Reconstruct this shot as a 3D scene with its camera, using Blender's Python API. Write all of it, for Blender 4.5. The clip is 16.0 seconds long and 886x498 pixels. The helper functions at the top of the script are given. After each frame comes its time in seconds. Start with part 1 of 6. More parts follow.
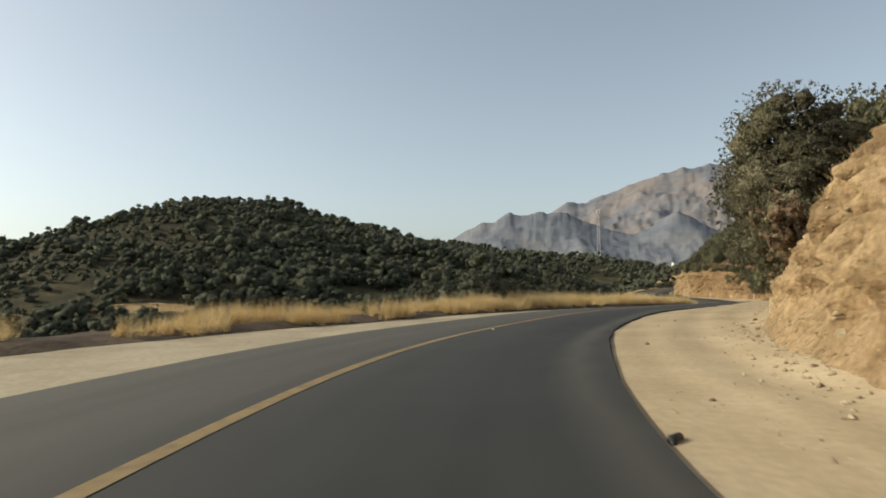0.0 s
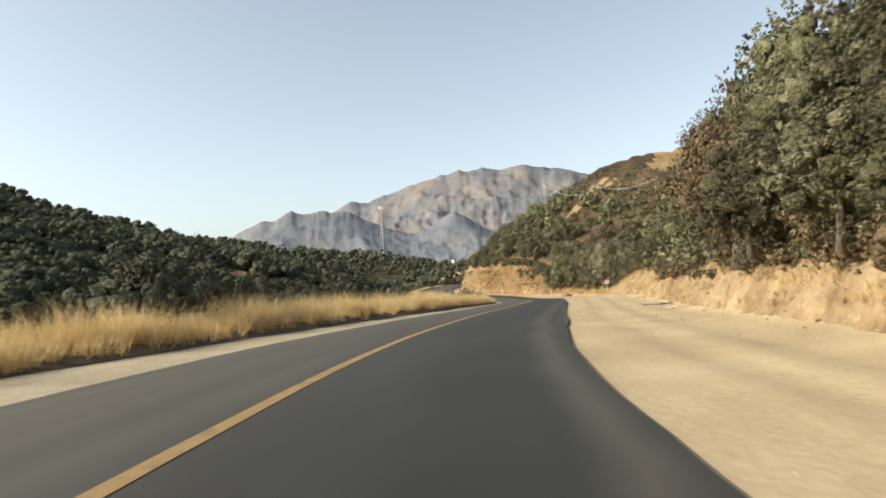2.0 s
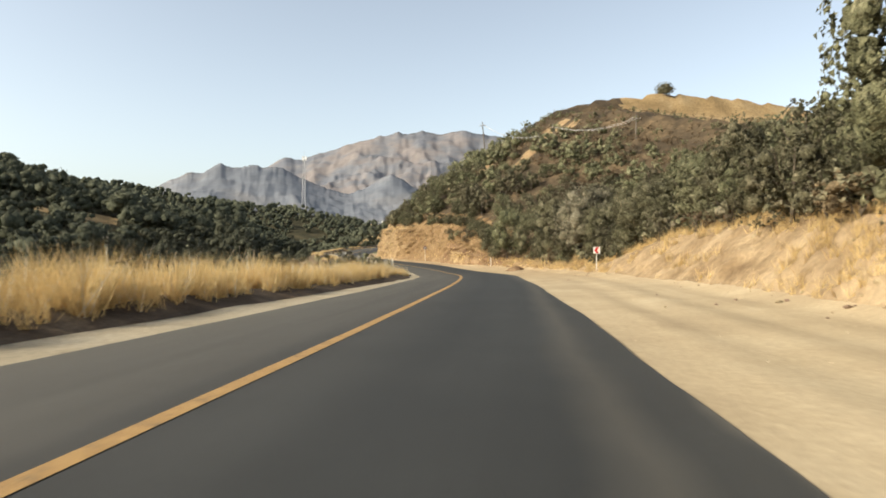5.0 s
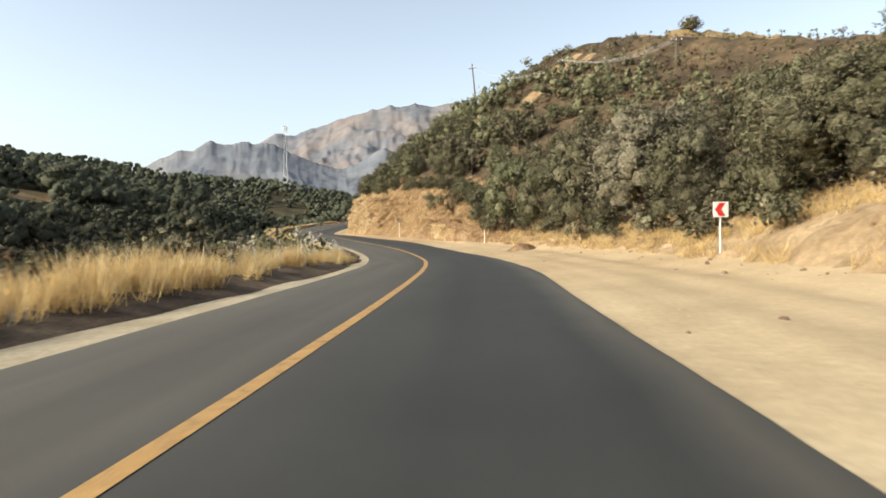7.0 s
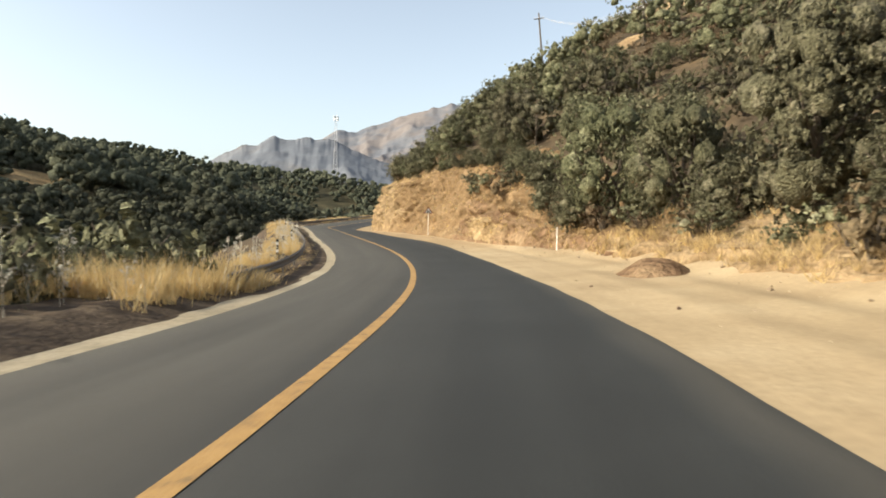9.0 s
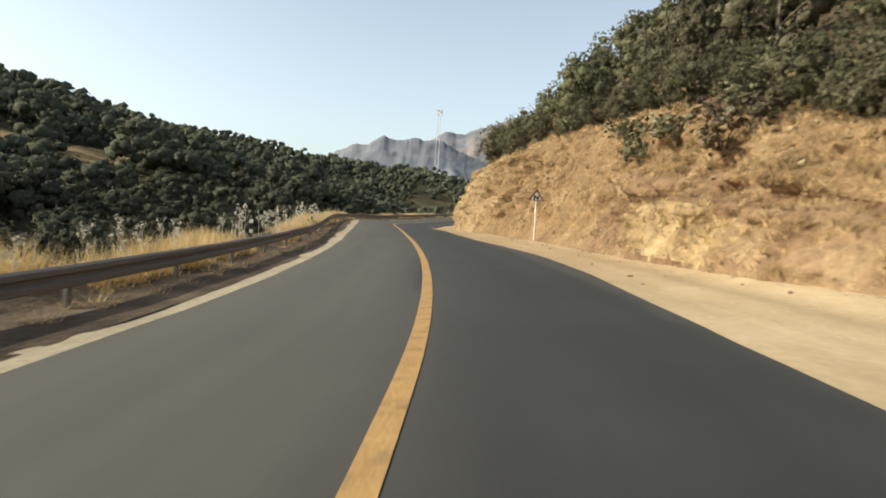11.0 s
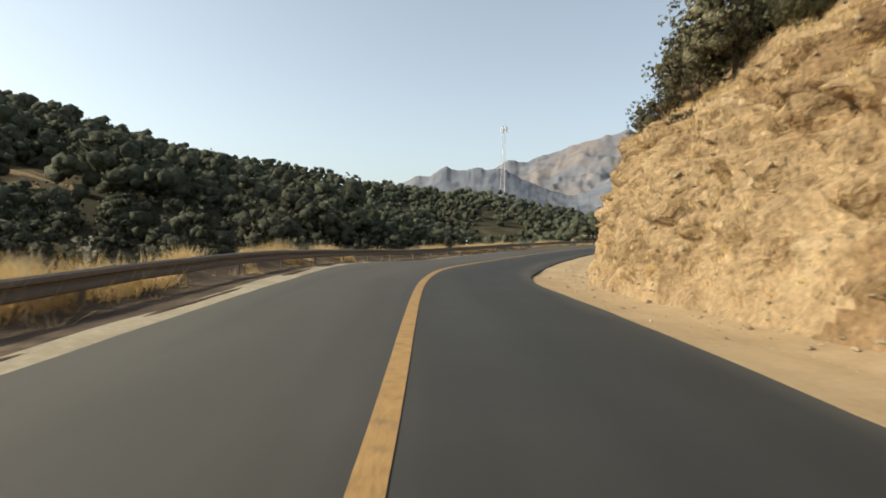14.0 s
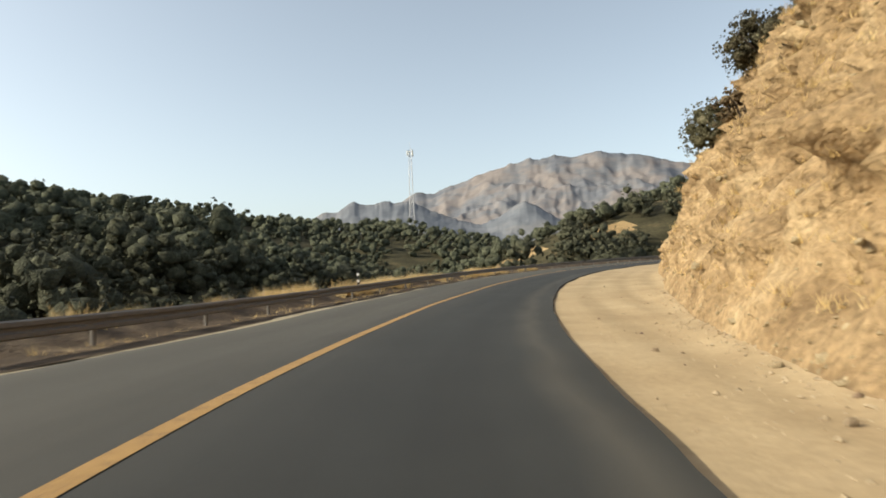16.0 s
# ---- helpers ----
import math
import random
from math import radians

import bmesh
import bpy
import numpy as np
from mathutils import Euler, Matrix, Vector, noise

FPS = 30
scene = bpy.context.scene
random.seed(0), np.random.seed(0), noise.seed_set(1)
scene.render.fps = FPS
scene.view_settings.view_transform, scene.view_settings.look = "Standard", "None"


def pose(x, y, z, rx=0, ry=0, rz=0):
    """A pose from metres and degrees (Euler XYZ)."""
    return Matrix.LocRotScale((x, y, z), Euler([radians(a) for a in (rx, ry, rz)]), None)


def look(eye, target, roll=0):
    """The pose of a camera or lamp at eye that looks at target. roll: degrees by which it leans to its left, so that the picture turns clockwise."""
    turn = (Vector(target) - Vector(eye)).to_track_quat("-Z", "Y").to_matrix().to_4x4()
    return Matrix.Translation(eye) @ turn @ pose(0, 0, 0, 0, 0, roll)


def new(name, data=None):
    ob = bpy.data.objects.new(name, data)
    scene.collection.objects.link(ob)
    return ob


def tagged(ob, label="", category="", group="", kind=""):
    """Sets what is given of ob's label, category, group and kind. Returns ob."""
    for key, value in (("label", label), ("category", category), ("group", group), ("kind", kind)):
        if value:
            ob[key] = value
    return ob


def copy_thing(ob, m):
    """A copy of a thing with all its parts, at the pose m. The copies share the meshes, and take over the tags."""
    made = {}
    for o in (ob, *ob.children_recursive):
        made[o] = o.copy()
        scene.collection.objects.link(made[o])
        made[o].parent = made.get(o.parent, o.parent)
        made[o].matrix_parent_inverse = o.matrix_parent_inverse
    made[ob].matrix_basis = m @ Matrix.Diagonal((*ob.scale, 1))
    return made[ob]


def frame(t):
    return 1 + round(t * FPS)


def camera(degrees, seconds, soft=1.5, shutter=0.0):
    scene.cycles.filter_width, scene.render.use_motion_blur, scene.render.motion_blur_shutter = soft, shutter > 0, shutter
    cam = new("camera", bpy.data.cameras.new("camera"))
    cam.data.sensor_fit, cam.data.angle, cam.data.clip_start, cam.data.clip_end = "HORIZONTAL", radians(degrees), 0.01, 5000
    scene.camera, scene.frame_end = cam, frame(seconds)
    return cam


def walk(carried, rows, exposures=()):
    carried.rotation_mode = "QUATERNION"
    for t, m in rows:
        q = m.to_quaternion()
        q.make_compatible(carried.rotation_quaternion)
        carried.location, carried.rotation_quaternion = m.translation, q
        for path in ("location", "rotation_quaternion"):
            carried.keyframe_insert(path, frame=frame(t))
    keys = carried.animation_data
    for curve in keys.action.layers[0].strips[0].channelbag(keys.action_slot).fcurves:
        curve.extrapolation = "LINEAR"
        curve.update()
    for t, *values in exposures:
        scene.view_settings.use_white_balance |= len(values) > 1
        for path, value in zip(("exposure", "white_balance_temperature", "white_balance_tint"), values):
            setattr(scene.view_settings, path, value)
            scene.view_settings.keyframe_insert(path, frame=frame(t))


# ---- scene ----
cam = camera(66.76, 16.0, soft=1.75, shutter=0.2)
PATH = [
    (0, (0.053, -0.000, 1.841), (0.054, 9.979, 2.489), -1.01),
    (0.5, (0.591, 6.359, 1.866), (1.594, 16.294, 2.391), -3.12),
    (1, (1.690, 12.367, 1.895), (3.549, 22.179, 2.405), -3.15),
    (1.5, (3.231, 17.901, 1.883), (5.877, 27.529, 2.436), -2.87),
    (2, (4.975, 23.264, 1.884), (8.116, 32.742, 2.430), -2.45),
    (2.5, (7.170, 28.541, 1.874), (10.636, 37.907, 2.380), -1.94),
    (3, (9.442, 33.792, 1.833), (13.292, 43.012, 2.240), -1.19),
    (3.5, (12.101, 39.169, 1.803), (15.940, 48.401, 2.012), 0.04),
    (6, (26.423, 66.034, 1.392), (30.538, 75.145, 1.210), 0.42),
    (6.5, (29.333, 71.308, 1.341), (33.287, 80.485, 0.963), 0.06),
    (7, (32.234, 76.898, 1.296), (36.312, 86.021, 0.910), -0.94),
    (7.5, (35.010, 82.461, 1.182), (38.779, 91.712, 0.725), -0.07),
    (8, (37.877, 88.071, 1.094), (41.463, 97.394, 0.627), -0.01),
    (10.5, (49.016, 116.179, 0.370), (51.349, 125.896, 0.012), 2.86),
    (11, (50.547, 122.515, 0.319), (52.366, 132.341, -0.075), 3.23),
    (11.5, (51.827, 128.753, 0.346), (53.121, 138.669, 0.440), 3.49),
    (12, (52.909, 135.492, 0.431), (53.838, 145.444, 0.739), 4.22),
    (12.5, (53.724, 142.182, 0.500), (54.380, 152.159, 0.621), 4.45),
    (13, (54.343, 148.331, 0.566), (54.924, 158.313, 0.689), 4.33),
    (13.5, (54.945, 154.675, 0.654), (55.481, 164.660, 0.815), 2.86),
    (14, (55.596, 160.781, 0.742), (56.442, 170.745, 0.757), 1.38),
    (14.5, (56.300, 167.166, 0.836), (57.264, 177.120, 0.888), 0.81),
    (15, (57.209, 173.552, 0.912), (58.423, 183.478, 1.016), -1.00),
    (15.5, (58.218, 179.536, 0.959), (59.904, 189.392, 1.107), -1.51),
    (16, (59.607, 185.486, 1.004), (61.746, 195.242, 1.505), -2.33),
]
EXPOSURES = [(0, 0.03, 6800, 3), (0.5, 0.26, 6900, 4), (1.0, 0.42, 6870, 4), (1.6, 0.53, 6830, 4), (3.0, 0.63, 6850, 4), (3.6, 0.6, 6820, 4), (6.0, 0.6, 6880, 6), (6.5, 0.56, 6720, 5), (7.0, 0.72, 6700, 5), (7.5, 0.72, 6720, 5), (8.0, 0.72, 6750, 5), (10.5, 0.64, 6720, 4), (11.0, 0.57, 6700, 3), (11.5, 0.6, 6760, 4), (12.0, 0.40, 6760, 4), (13.0, 0.38, 6720, 4), (14.5, 0.43, 6780, 3), (15.5, 0.50, 6950, 3), (16.0, 0.48, 6850, 3)]
walk(cam, [(t, look(e, g, r)) for t, e, g, r in PATH], EXPOSURES)

# ---- world, sun ----
SUN_AZ, SUN_EL = -86.0, 28.5          # degrees from +y to the right, and up
world = bpy.data.worlds.new("sky")
scene.world = world
world.use_nodes = True
wn = world.node_tree.nodes
sky = wn.new("ShaderNodeTexSky")
sky.sky_type = "NISHITA"
sky.sun_disc = False
sky.sun_elevation = radians(SUN_EL)
sky.sun_rotation = radians(SUN_AZ)
sky.altitude = 1200
sky.air_density = 1.0
sky.dust_density = 5.5
sky.ozone_density = 1.0
wn["Background"].inputs["Strength"].default_value = 0.165
haze = wn.new("ShaderNodeHueSaturation")
haze.inputs["Saturation"].default_value = 0.62
world.node_tree.links.new(sky.outputs[0], haze.inputs["Color"])
world.node_tree.links.new(haze.outputs[0], wn["Background"].inputs["Color"])
sun = new("sun", bpy.data.lights.new("sun", "SUN"))
sun.data.energy, sun.data.angle, sun.data.color = 3.9, radians(0.6), (1.0, 0.92, 0.79)
_a, _e = radians(SUN_AZ), radians(SUN_EL)
sun.matrix_world = look((math.sin(_a) * math.cos(_e) * 100, math.cos(_a) * math.cos(_e) * 100, math.sin(_e) * 100), (0, 0, 0))


# ---- materials ----
def material(name, stops, scale=1.0, detail=6.0, fine=None, rough=0.9, bump=0.3, bump_scale=None, spec=0.2, vary=0.0, stretch=(1, 1, 1), metal=0.0, deep=0.08):
    """Noise-driven colours: stops are (place, colour); fine: (scale, strength) of a second, smaller grain; vary: change from object to object."""
    m = bpy.data.materials.new(name)
    m.use_nodes = True
    nt = m.node_tree
    n, l = nt.nodes, nt.links
    b = n["Principled BSDF"]
    b.inputs["Roughness"].default_value, b.inputs["Metallic"].default_value = rough, metal
    b.inputs["Specular IOR Level"].default_value = spec
    tc, mp = n.new("ShaderNodeTexCoord"), n.new("ShaderNodeMapping")
    mp.inputs["Scale"].default_value = stretch
    l.new(tc.outputs["Object"], mp.inputs["Vector"])
    nz = n.new("ShaderNodeTexNoise")
    nz.inputs["Scale"].default_value, nz.inputs["Detail"].default_value, nz.inputs["Roughness"].default_value = scale, detail, 0.62
    l.new(mp.outputs[0], nz.inputs["Vector"])
    rp = n.new("ShaderNodeValToRGB")
    while len(rp.color_ramp.elements) < len(stops):
        rp.color_ramp.elements.new(0.5)
    for el, (at, c) in zip(rp.color_ramp.elements, stops):
        el.position, el.color = at, (*c, 1)
    l.new(nz.outputs[0], rp.inputs[0])
    out = rp.outputs[0]
    if fine:
        n2 = n.new("ShaderNodeTexNoise")
        n2.inputs["Scale"].default_value, n2.inputs["Detail"].default_value = fine[0], 5.0
        l.new(mp.outputs[0], n2.inputs["Vector"])
        mr = n.new("ShaderNodeMapRange")
        mr.inputs[1].default_value, mr.inputs[2].default_value = 0.25, 0.75
        mr.inputs[3].default_value, mr.inputs[4].default_value = 1 - fine[1], 1 + fine[1]
        l.new(n2.outputs[0], mr.inputs[0])
        mx = n.new("ShaderNodeVectorMath")
        mx.operation = "SCALE"
        l.new(out, mx.inputs[0])
        l.new(mr.outputs[0], mx.inputs[3])
        out = mx.outputs[0]
    if vary:
        oi, hs = n.new("ShaderNodeObjectInfo"), n.new("ShaderNodeHueSaturation")
        m1, m2 = n.new("ShaderNodeMapRange"), n.new("ShaderNodeMapRange")
        for mm, lo, hi in ((m1, 1 - vary, 1 + vary), (m2, 0.5 - 0.16 * vary, 0.5 + 0.06 * vary)):
            mm.inputs[3].default_value, mm.inputs[4].default_value = lo, hi
            l.new(oi.outputs["Random"], mm.inputs[0])
        l.new(m1.outputs[0], hs.inputs["Value"])
        l.new(m2.outputs[0], hs.inputs["Hue"])
        l.new(out, hs.inputs["Color"])
        out = hs.outputs[0]
    l.new(out, b.inputs["Base Color"])
    if bump:
        bn, n3 = n.new("ShaderNodeBump"), n.new("ShaderNodeTexNoise")
        n3.inputs["Scale"].default_value, n3.inputs["Detail"].default_value = bump_scale or scale * 6, 8.0
        l.new(mp.outputs[0], n3.inputs["Vector"])
        l.new(n3.outputs[0], bn.inputs["Height"])
        bn.inputs["Strength"].default_value, bn.inputs["Distance"].default_value = bump, deep
        l.new(bn.outputs[0], b.inputs["Normal"])
    return m


def plain(name, colour, rough=0.6, metal=0.0, spec=0.3, grain=0.12, scale=9.0):
    c = np.array(colour)
    return material(name, [(0.3, tuple(c * (1 - grain))), (0.7, tuple(np.minimum(c * (1 + grain), 1)))], scale=scale, rough=rough, bump=0.05, metal=metal, spec=spec)


def leaf_material(name, dark, mid, light, vary=0.2, through_light=0.16, leaf=9.0, spread=0.5):
    """Leaves by the thousand: tone drifts over the crown, and each small leaf has its own tone and tilt. leaf: leaves to the metre."""
    m = material(name, [(0.3, dark), (0.5, mid), (0.72, light)], scale=0.9, detail=3, fine=(6, 0.25), rough=0.85, bump=0, spec=0.10, vary=vary)
    nt = m.node_tree
    n, l = nt.nodes, nt.links
    b, o = n["Principled BSDF"], n["Material Output"]
    base = b.inputs["Base Color"].links[0].from_socket
    tc, wob, warp = n.new("ShaderNodeTexCoord"), n.new("ShaderNodeTexNoise"), n.new("ShaderNodeVectorMath")
    wob.inputs["Scale"].default_value = leaf * 0.7
    l.new(tc.outputs["Object"], wob.inputs["Vector"])
    warp.operation = "MULTIPLY_ADD"
    l.new(wob.outputs["Color"], warp.inputs[0])
    warp.inputs[1].default_value = (1.2 / leaf,) * 3
    l.new(tc.outputs["Object"], warp.inputs[2])
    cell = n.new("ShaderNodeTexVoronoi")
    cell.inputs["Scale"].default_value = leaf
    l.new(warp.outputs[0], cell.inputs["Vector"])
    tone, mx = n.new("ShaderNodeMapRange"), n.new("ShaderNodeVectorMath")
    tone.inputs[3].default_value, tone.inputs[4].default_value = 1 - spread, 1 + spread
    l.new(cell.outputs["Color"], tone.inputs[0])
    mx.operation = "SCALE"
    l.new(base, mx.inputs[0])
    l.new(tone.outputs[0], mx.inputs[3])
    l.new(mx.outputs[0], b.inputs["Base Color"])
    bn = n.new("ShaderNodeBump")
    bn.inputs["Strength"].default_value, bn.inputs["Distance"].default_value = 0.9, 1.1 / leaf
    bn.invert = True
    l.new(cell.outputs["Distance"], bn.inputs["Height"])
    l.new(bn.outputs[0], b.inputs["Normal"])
    tr, mix = n.new("ShaderNodeBsdfTranslucent"), n.new("ShaderNodeMixShader")
    l.new(mx.outputs[0], tr.inputs["Color"])
    mix.inputs[0].default_value = through_light
    l.new(b.outputs[0], mix.inputs[1])
    l.new(tr.outputs[0], mix.inputs[2])
    l.new(mix.outputs[0], o.inputs["Surface"])
    return m


def add_translucence(m, share):
    """Thin blades let a part of the light through."""
    n, l = m.node_tree.nodes, m.node_tree.links
    b, o = n["Principled BSDF"], n["Material Output"]
    tr, mix = n.new("ShaderNodeBsdfTranslucent"), n.new("ShaderNodeMixShader")
    l.new(b.inputs["Base Color"].links[0].from_socket, tr.inputs["Color"])
    mix.inputs[0].default_value = share
    l.new(b.outputs[0], mix.inputs[1])
    l.new(tr.outputs[0], mix.inputs[2])
    l.new(mix.outputs[0], o.inputs["Surface"])
    return m


def add_tracks(m, strength, across=1.7, along=0.10, seed=0.0):
    """Streaks of wheels and sweepings along the road, by the strips' own coordinates."""
    nt = m.node_tree
    n, l = nt.nodes, nt.links
    b = n["Principled BSDF"]
    base = b.inputs["Base Color"].links[0].from_socket
    xyz = n.new("ShaderNodeCombineXYZ")
    for name, k, i in (("across", across, 0), ("along", along, 1)):
        at, mu = n.new("ShaderNodeAttribute"), n.new("ShaderNodeMath")
        at.attribute_name, mu.operation = name, "MULTIPLY"
        mu.inputs[1].default_value = k
        l.new(at.outputs["Fac"], mu.inputs[0])
        l.new(mu.outputs[0], xyz.inputs[i])
    xyz.inputs[2].default_value = seed
    nz, mr, mx = n.new("ShaderNodeTexNoise"), n.new("ShaderNodeMapRange"), n.new("ShaderNodeVectorMath")
    nz.inputs["Scale"].default_value, nz.inputs["Detail"].default_value, nz.inputs["Distortion"].default_value = 1.0, 6.0, 0.4
    l.new(xyz.outputs[0], nz.inputs["Vector"])
    mr.inputs[1].default_value, mr.inputs[2].default_value = 0.3, 0.7
    mr.inputs[3].default_value, mr.inputs[4].default_value = 1 - strength, 1 + strength * 0.7
    l.new(nz.outputs[0], mr.inputs[0])
    mx.operation = "SCALE"
    l.new(base, mx.inputs[0])
    l.new(mr.outputs[0], mx.inputs[3])
    l.new(mx.outputs[0], b.inputs["Base Color"])
    return m


def asphalt_material():
    """Worn asphalt: fine aggregate, long stains, and dust carried in from the two edges, by the distance from the centre line."""
    m = material("asphalt", [(0.3, (0.0145, 0.0158, 0.0155)), (0.7, (0.0240, 0.0252, 0.0242))], scale=0.35, detail=5, fine=(60, 0.30), rough=0.85, bump=0.12, bump_scale=90, spec=0.35)
    nt = m.node_tree
    n, l = nt.nodes, nt.links
    b = n["Principled BSDF"]
    base = b.inputs["Base Color"].links[0].from_socket
    at = n.new("ShaderNodeAttribute")
    at.attribute_name = "across"
    wob = n.new("ShaderNodeTexNoise")
    wob.inputs["Scale"].default_value = 0.5
    tc = n.new("ShaderNodeTexCoord")
    l.new(tc.outputs["Object"], wob.inputs["Vector"])
    add = n.new("ShaderNodeMath")
    add.operation = "MULTIPLY_ADD"
    l.new(wob.outputs[0], add.inputs[0])
    add.inputs[1].default_value = 0.5
    l.new(at.outputs["Fac"], add.inputs[2])
    rp = n.new("ShaderNodeValToRGB")
    mr = n.new("ShaderNodeMapRange")
    mr.inputs[1].default_value, mr.inputs[2].default_value = -3.5, 4.5
    l.new(add.outputs[0], mr.inputs[0])
    l.new(mr.outputs[0], rp.inputs[0])
    stops = [(0.0, 0.72), (0.06, 0.46), (0.18, 0.35), (0.40, 0.27), (0.50, 0.10), (0.66, 0.03), (0.83, 0.025), (0.885, 0.25), (0.925, 0.08), (0.97, 0.10), (1.0, 0.55)]
    while len(rp.color_ramp.elements) < len(stops):
        rp.color_ramp.elements.new(0.5)
    for el, (p, v) in zip(rp.color_ramp.elements, stops):
        el.position, el.color = p, (v, v, v, 1)
    mix = n.new("ShaderNodeMix")
    mix.data_type = "RGBA"
    l.new(rp.outputs[0], mix.inputs[0])
    l.new(base, mix.inputs[6])
    mix.inputs[7].default_value = (0.165, 0.142, 0.108, 1)
    l.new(mix.outputs[2], b.inputs["Base Color"])
    return m


ASPHALT = add_tracks(asphalt_material(), 0.22, 1.1, 0.05)
YELLOW_PAINT = material("yellow_paint", [(0.30, (0.17, 0.115, 0.06)), (0.45, (0.33, 0.195, 0.072)), (0.75, (0.41, 0.25, 0.095))], scale=5, fine=(50, 0.2), rough=0.7, bump=0.2)
def add_soil(m, colour, table):
    """Mixes another soil in along the road. table: (metres along the line, share)."""
    nt = m.node_tree
    n, l = nt.nodes, nt.links
    b = n["Principled BSDF"]
    base = b.inputs["Base Color"].links[0].from_socket
    at, mr, rp, mix = n.new("ShaderNodeAttribute"), n.new("ShaderNodeMapRange"), n.new("ShaderNodeValToRGB"), n.new("ShaderNodeMix")
    at.attribute_name = "along"
    mr.inputs[2].default_value = 400.0
    l.new(at.outputs["Fac"], mr.inputs[0])
    l.new(mr.outputs[0], rp.inputs[0])
    while len(rp.color_ramp.elements) < len(table):
        rp.color_ramp.elements.new(0.5)
    for el, (way, share) in zip(rp.color_ramp.elements, table):
        el.position, el.color = way / 400, (share, share, share, 1)
    mix.data_type, mix.blend_type = "RGBA", "MULTIPLY"
    l.new(rp.outputs[0], mix.inputs[0])
    l.new(base, mix.inputs[6])
    mix.inputs[7].default_value = (*colour, 1)
    l.new(mix.outputs[2], b.inputs["Base Color"])
    return m


YELLOW = add_soil(YELLOW_PAINT, (0.66, 0.78, 0.98), [(0, 1.0), (62, 1.0), (92, 0.35), (125, 0.0)])          # dusty and faded at first
SHOULDER = add_soil(add_tracks(material("sandy_shoulder", [(0.28, (0.33, 0.252, 0.158)), (0.5, (0.405, 0.316, 0.20)), (0.75, (0.475, 0.382, 0.252))], scale=0.35, fine=(9, 0.10), rough=0.95, bump=0.16, bump_scale=7, spec=0.1), 0.07, 2.2, 0.05, 3.0), (0.80, 0.66, 0.50), [(138, 0.0), (156, 0.35), (192, 0.25), (205, 0.55), (235, 0.55), (252, 0.3), (280, 0.25)])
EDGE_DUST = material("pale_edge_dust", [(0.28, (0.26, 0.212, 0.142)), (0.5, (0.345, 0.288, 0.20)), (0.75, (0.43, 0.365, 0.262))], scale=0.5, fine=(9, 0.2), rough=0.95, bump=0.3, bump_scale=8, spec=0.1)
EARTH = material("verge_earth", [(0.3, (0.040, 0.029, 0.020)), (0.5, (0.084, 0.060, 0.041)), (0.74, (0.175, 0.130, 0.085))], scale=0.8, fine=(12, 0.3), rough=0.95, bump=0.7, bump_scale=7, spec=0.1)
ROCKCUT = material("brown_rock_cut", [(0.25, (0.075, 0.045, 0.026)), (0.38, (0.165, 0.105, 0.054)), (0.54, (0.220, 0.141, 0.073)), (0.78, (0.318, 0.226, 0.127))], scale=0.5, detail=9, fine=(8, 0.35), rough=0.95, bump=0.9, bump_scale=6.5, spec=0.1, deep=0.17)
CUT = material("ochre_cut", [(0.26, (0.118, 0.075, 0.041)), (0.39, (0.215, 0.144, 0.077)), (0.54, (0.305, 0.212, 0.117)), (0.76, (0.43, 0.325, 0.194))], scale=0.55, detail=9, fine=(8, 0.34), rough=0.95, bump=0.85, bump_scale=6.5, spec=0.1, deep=0.17)
RED_SOIL = material("reddish_soil", [(0.25, (0.074, 0.042, 0.025)), (0.42, (0.168, 0.101, 0.057)), (0.58, (0.240, 0.157, 0.089)), (0.78, (0.315, 0.222, 0.130))], scale=0.7, detail=9, fine=(5, 0.3), rough=0.95, bump=1.0, bump_scale=3.5, spec=0.1, deep=0.25)
PALE_ROCK = material("pale_yellow_rock", [(0.25, (0.15, 0.096, 0.048)), (0.42, (0.265, 0.178, 0.092)), (0.60, (0.355, 0.255, 0.138)), (0.78, (0.43, 0.33, 0.19))], scale=1.1, detail=9, fine=(5, 0.25), rough=0.95, bump=1.0, bump_scale=4.0, spec=0.1, deep=0.25)
PALE_SOIL = material("pale_sandy_soil", [(0.25, (0.112, 0.073, 0.040)), (0.42, (0.205, 0.142, 0.081)), (0.58, (0.290, 0.210, 0.125)), (0.78, (0.365, 0.280, 0.177))], scale=0.6, detail=8, fine=(6, 0.22), rough=0.95, bump=0.8, bump_scale=2.6, spec=0.1, deep=0.2)
HILL = material("dry_hill", [(0.30, (0.038, 0.030, 0.021)), (0.48, (0.074, 0.054, 0.034)), (0.72, (0.150, 0.105, 0.060))], scale=0.22, detail=10, fine=(1.6, 0.4), rough=0.95, bump=0.8, bump_scale=2.0, spec=0.1)
# Both mix rock tones with distance haze, put into the colour as blue-grey.
ROCK = material("hazed_mountain_rock", [(0.34, (0.120, 0.128, 0.150)), (0.47, (0.162, 0.163, 0.175)), (0.57, (0.205, 0.180, 0.172)), (0.70, (0.222, 0.196, 0.182))], scale=0.0042, detail=12, fine=(0.02, 0.15), rough=0.95, bump=0.4, bump_scale=0.02, spec=0.05)
HAZED_ROCK = material("haze_blue_rock", [(0.30, (0.126, 0.138, 0.160)), (0.50, (0.164, 0.172, 0.190)), (0.74, (0.222, 0.210, 0.204))], scale=0.004, detail=12, fine=(0.02, 0.15), rough=0.95, bump=0.4, bump_scale=0.02, spec=0.05)
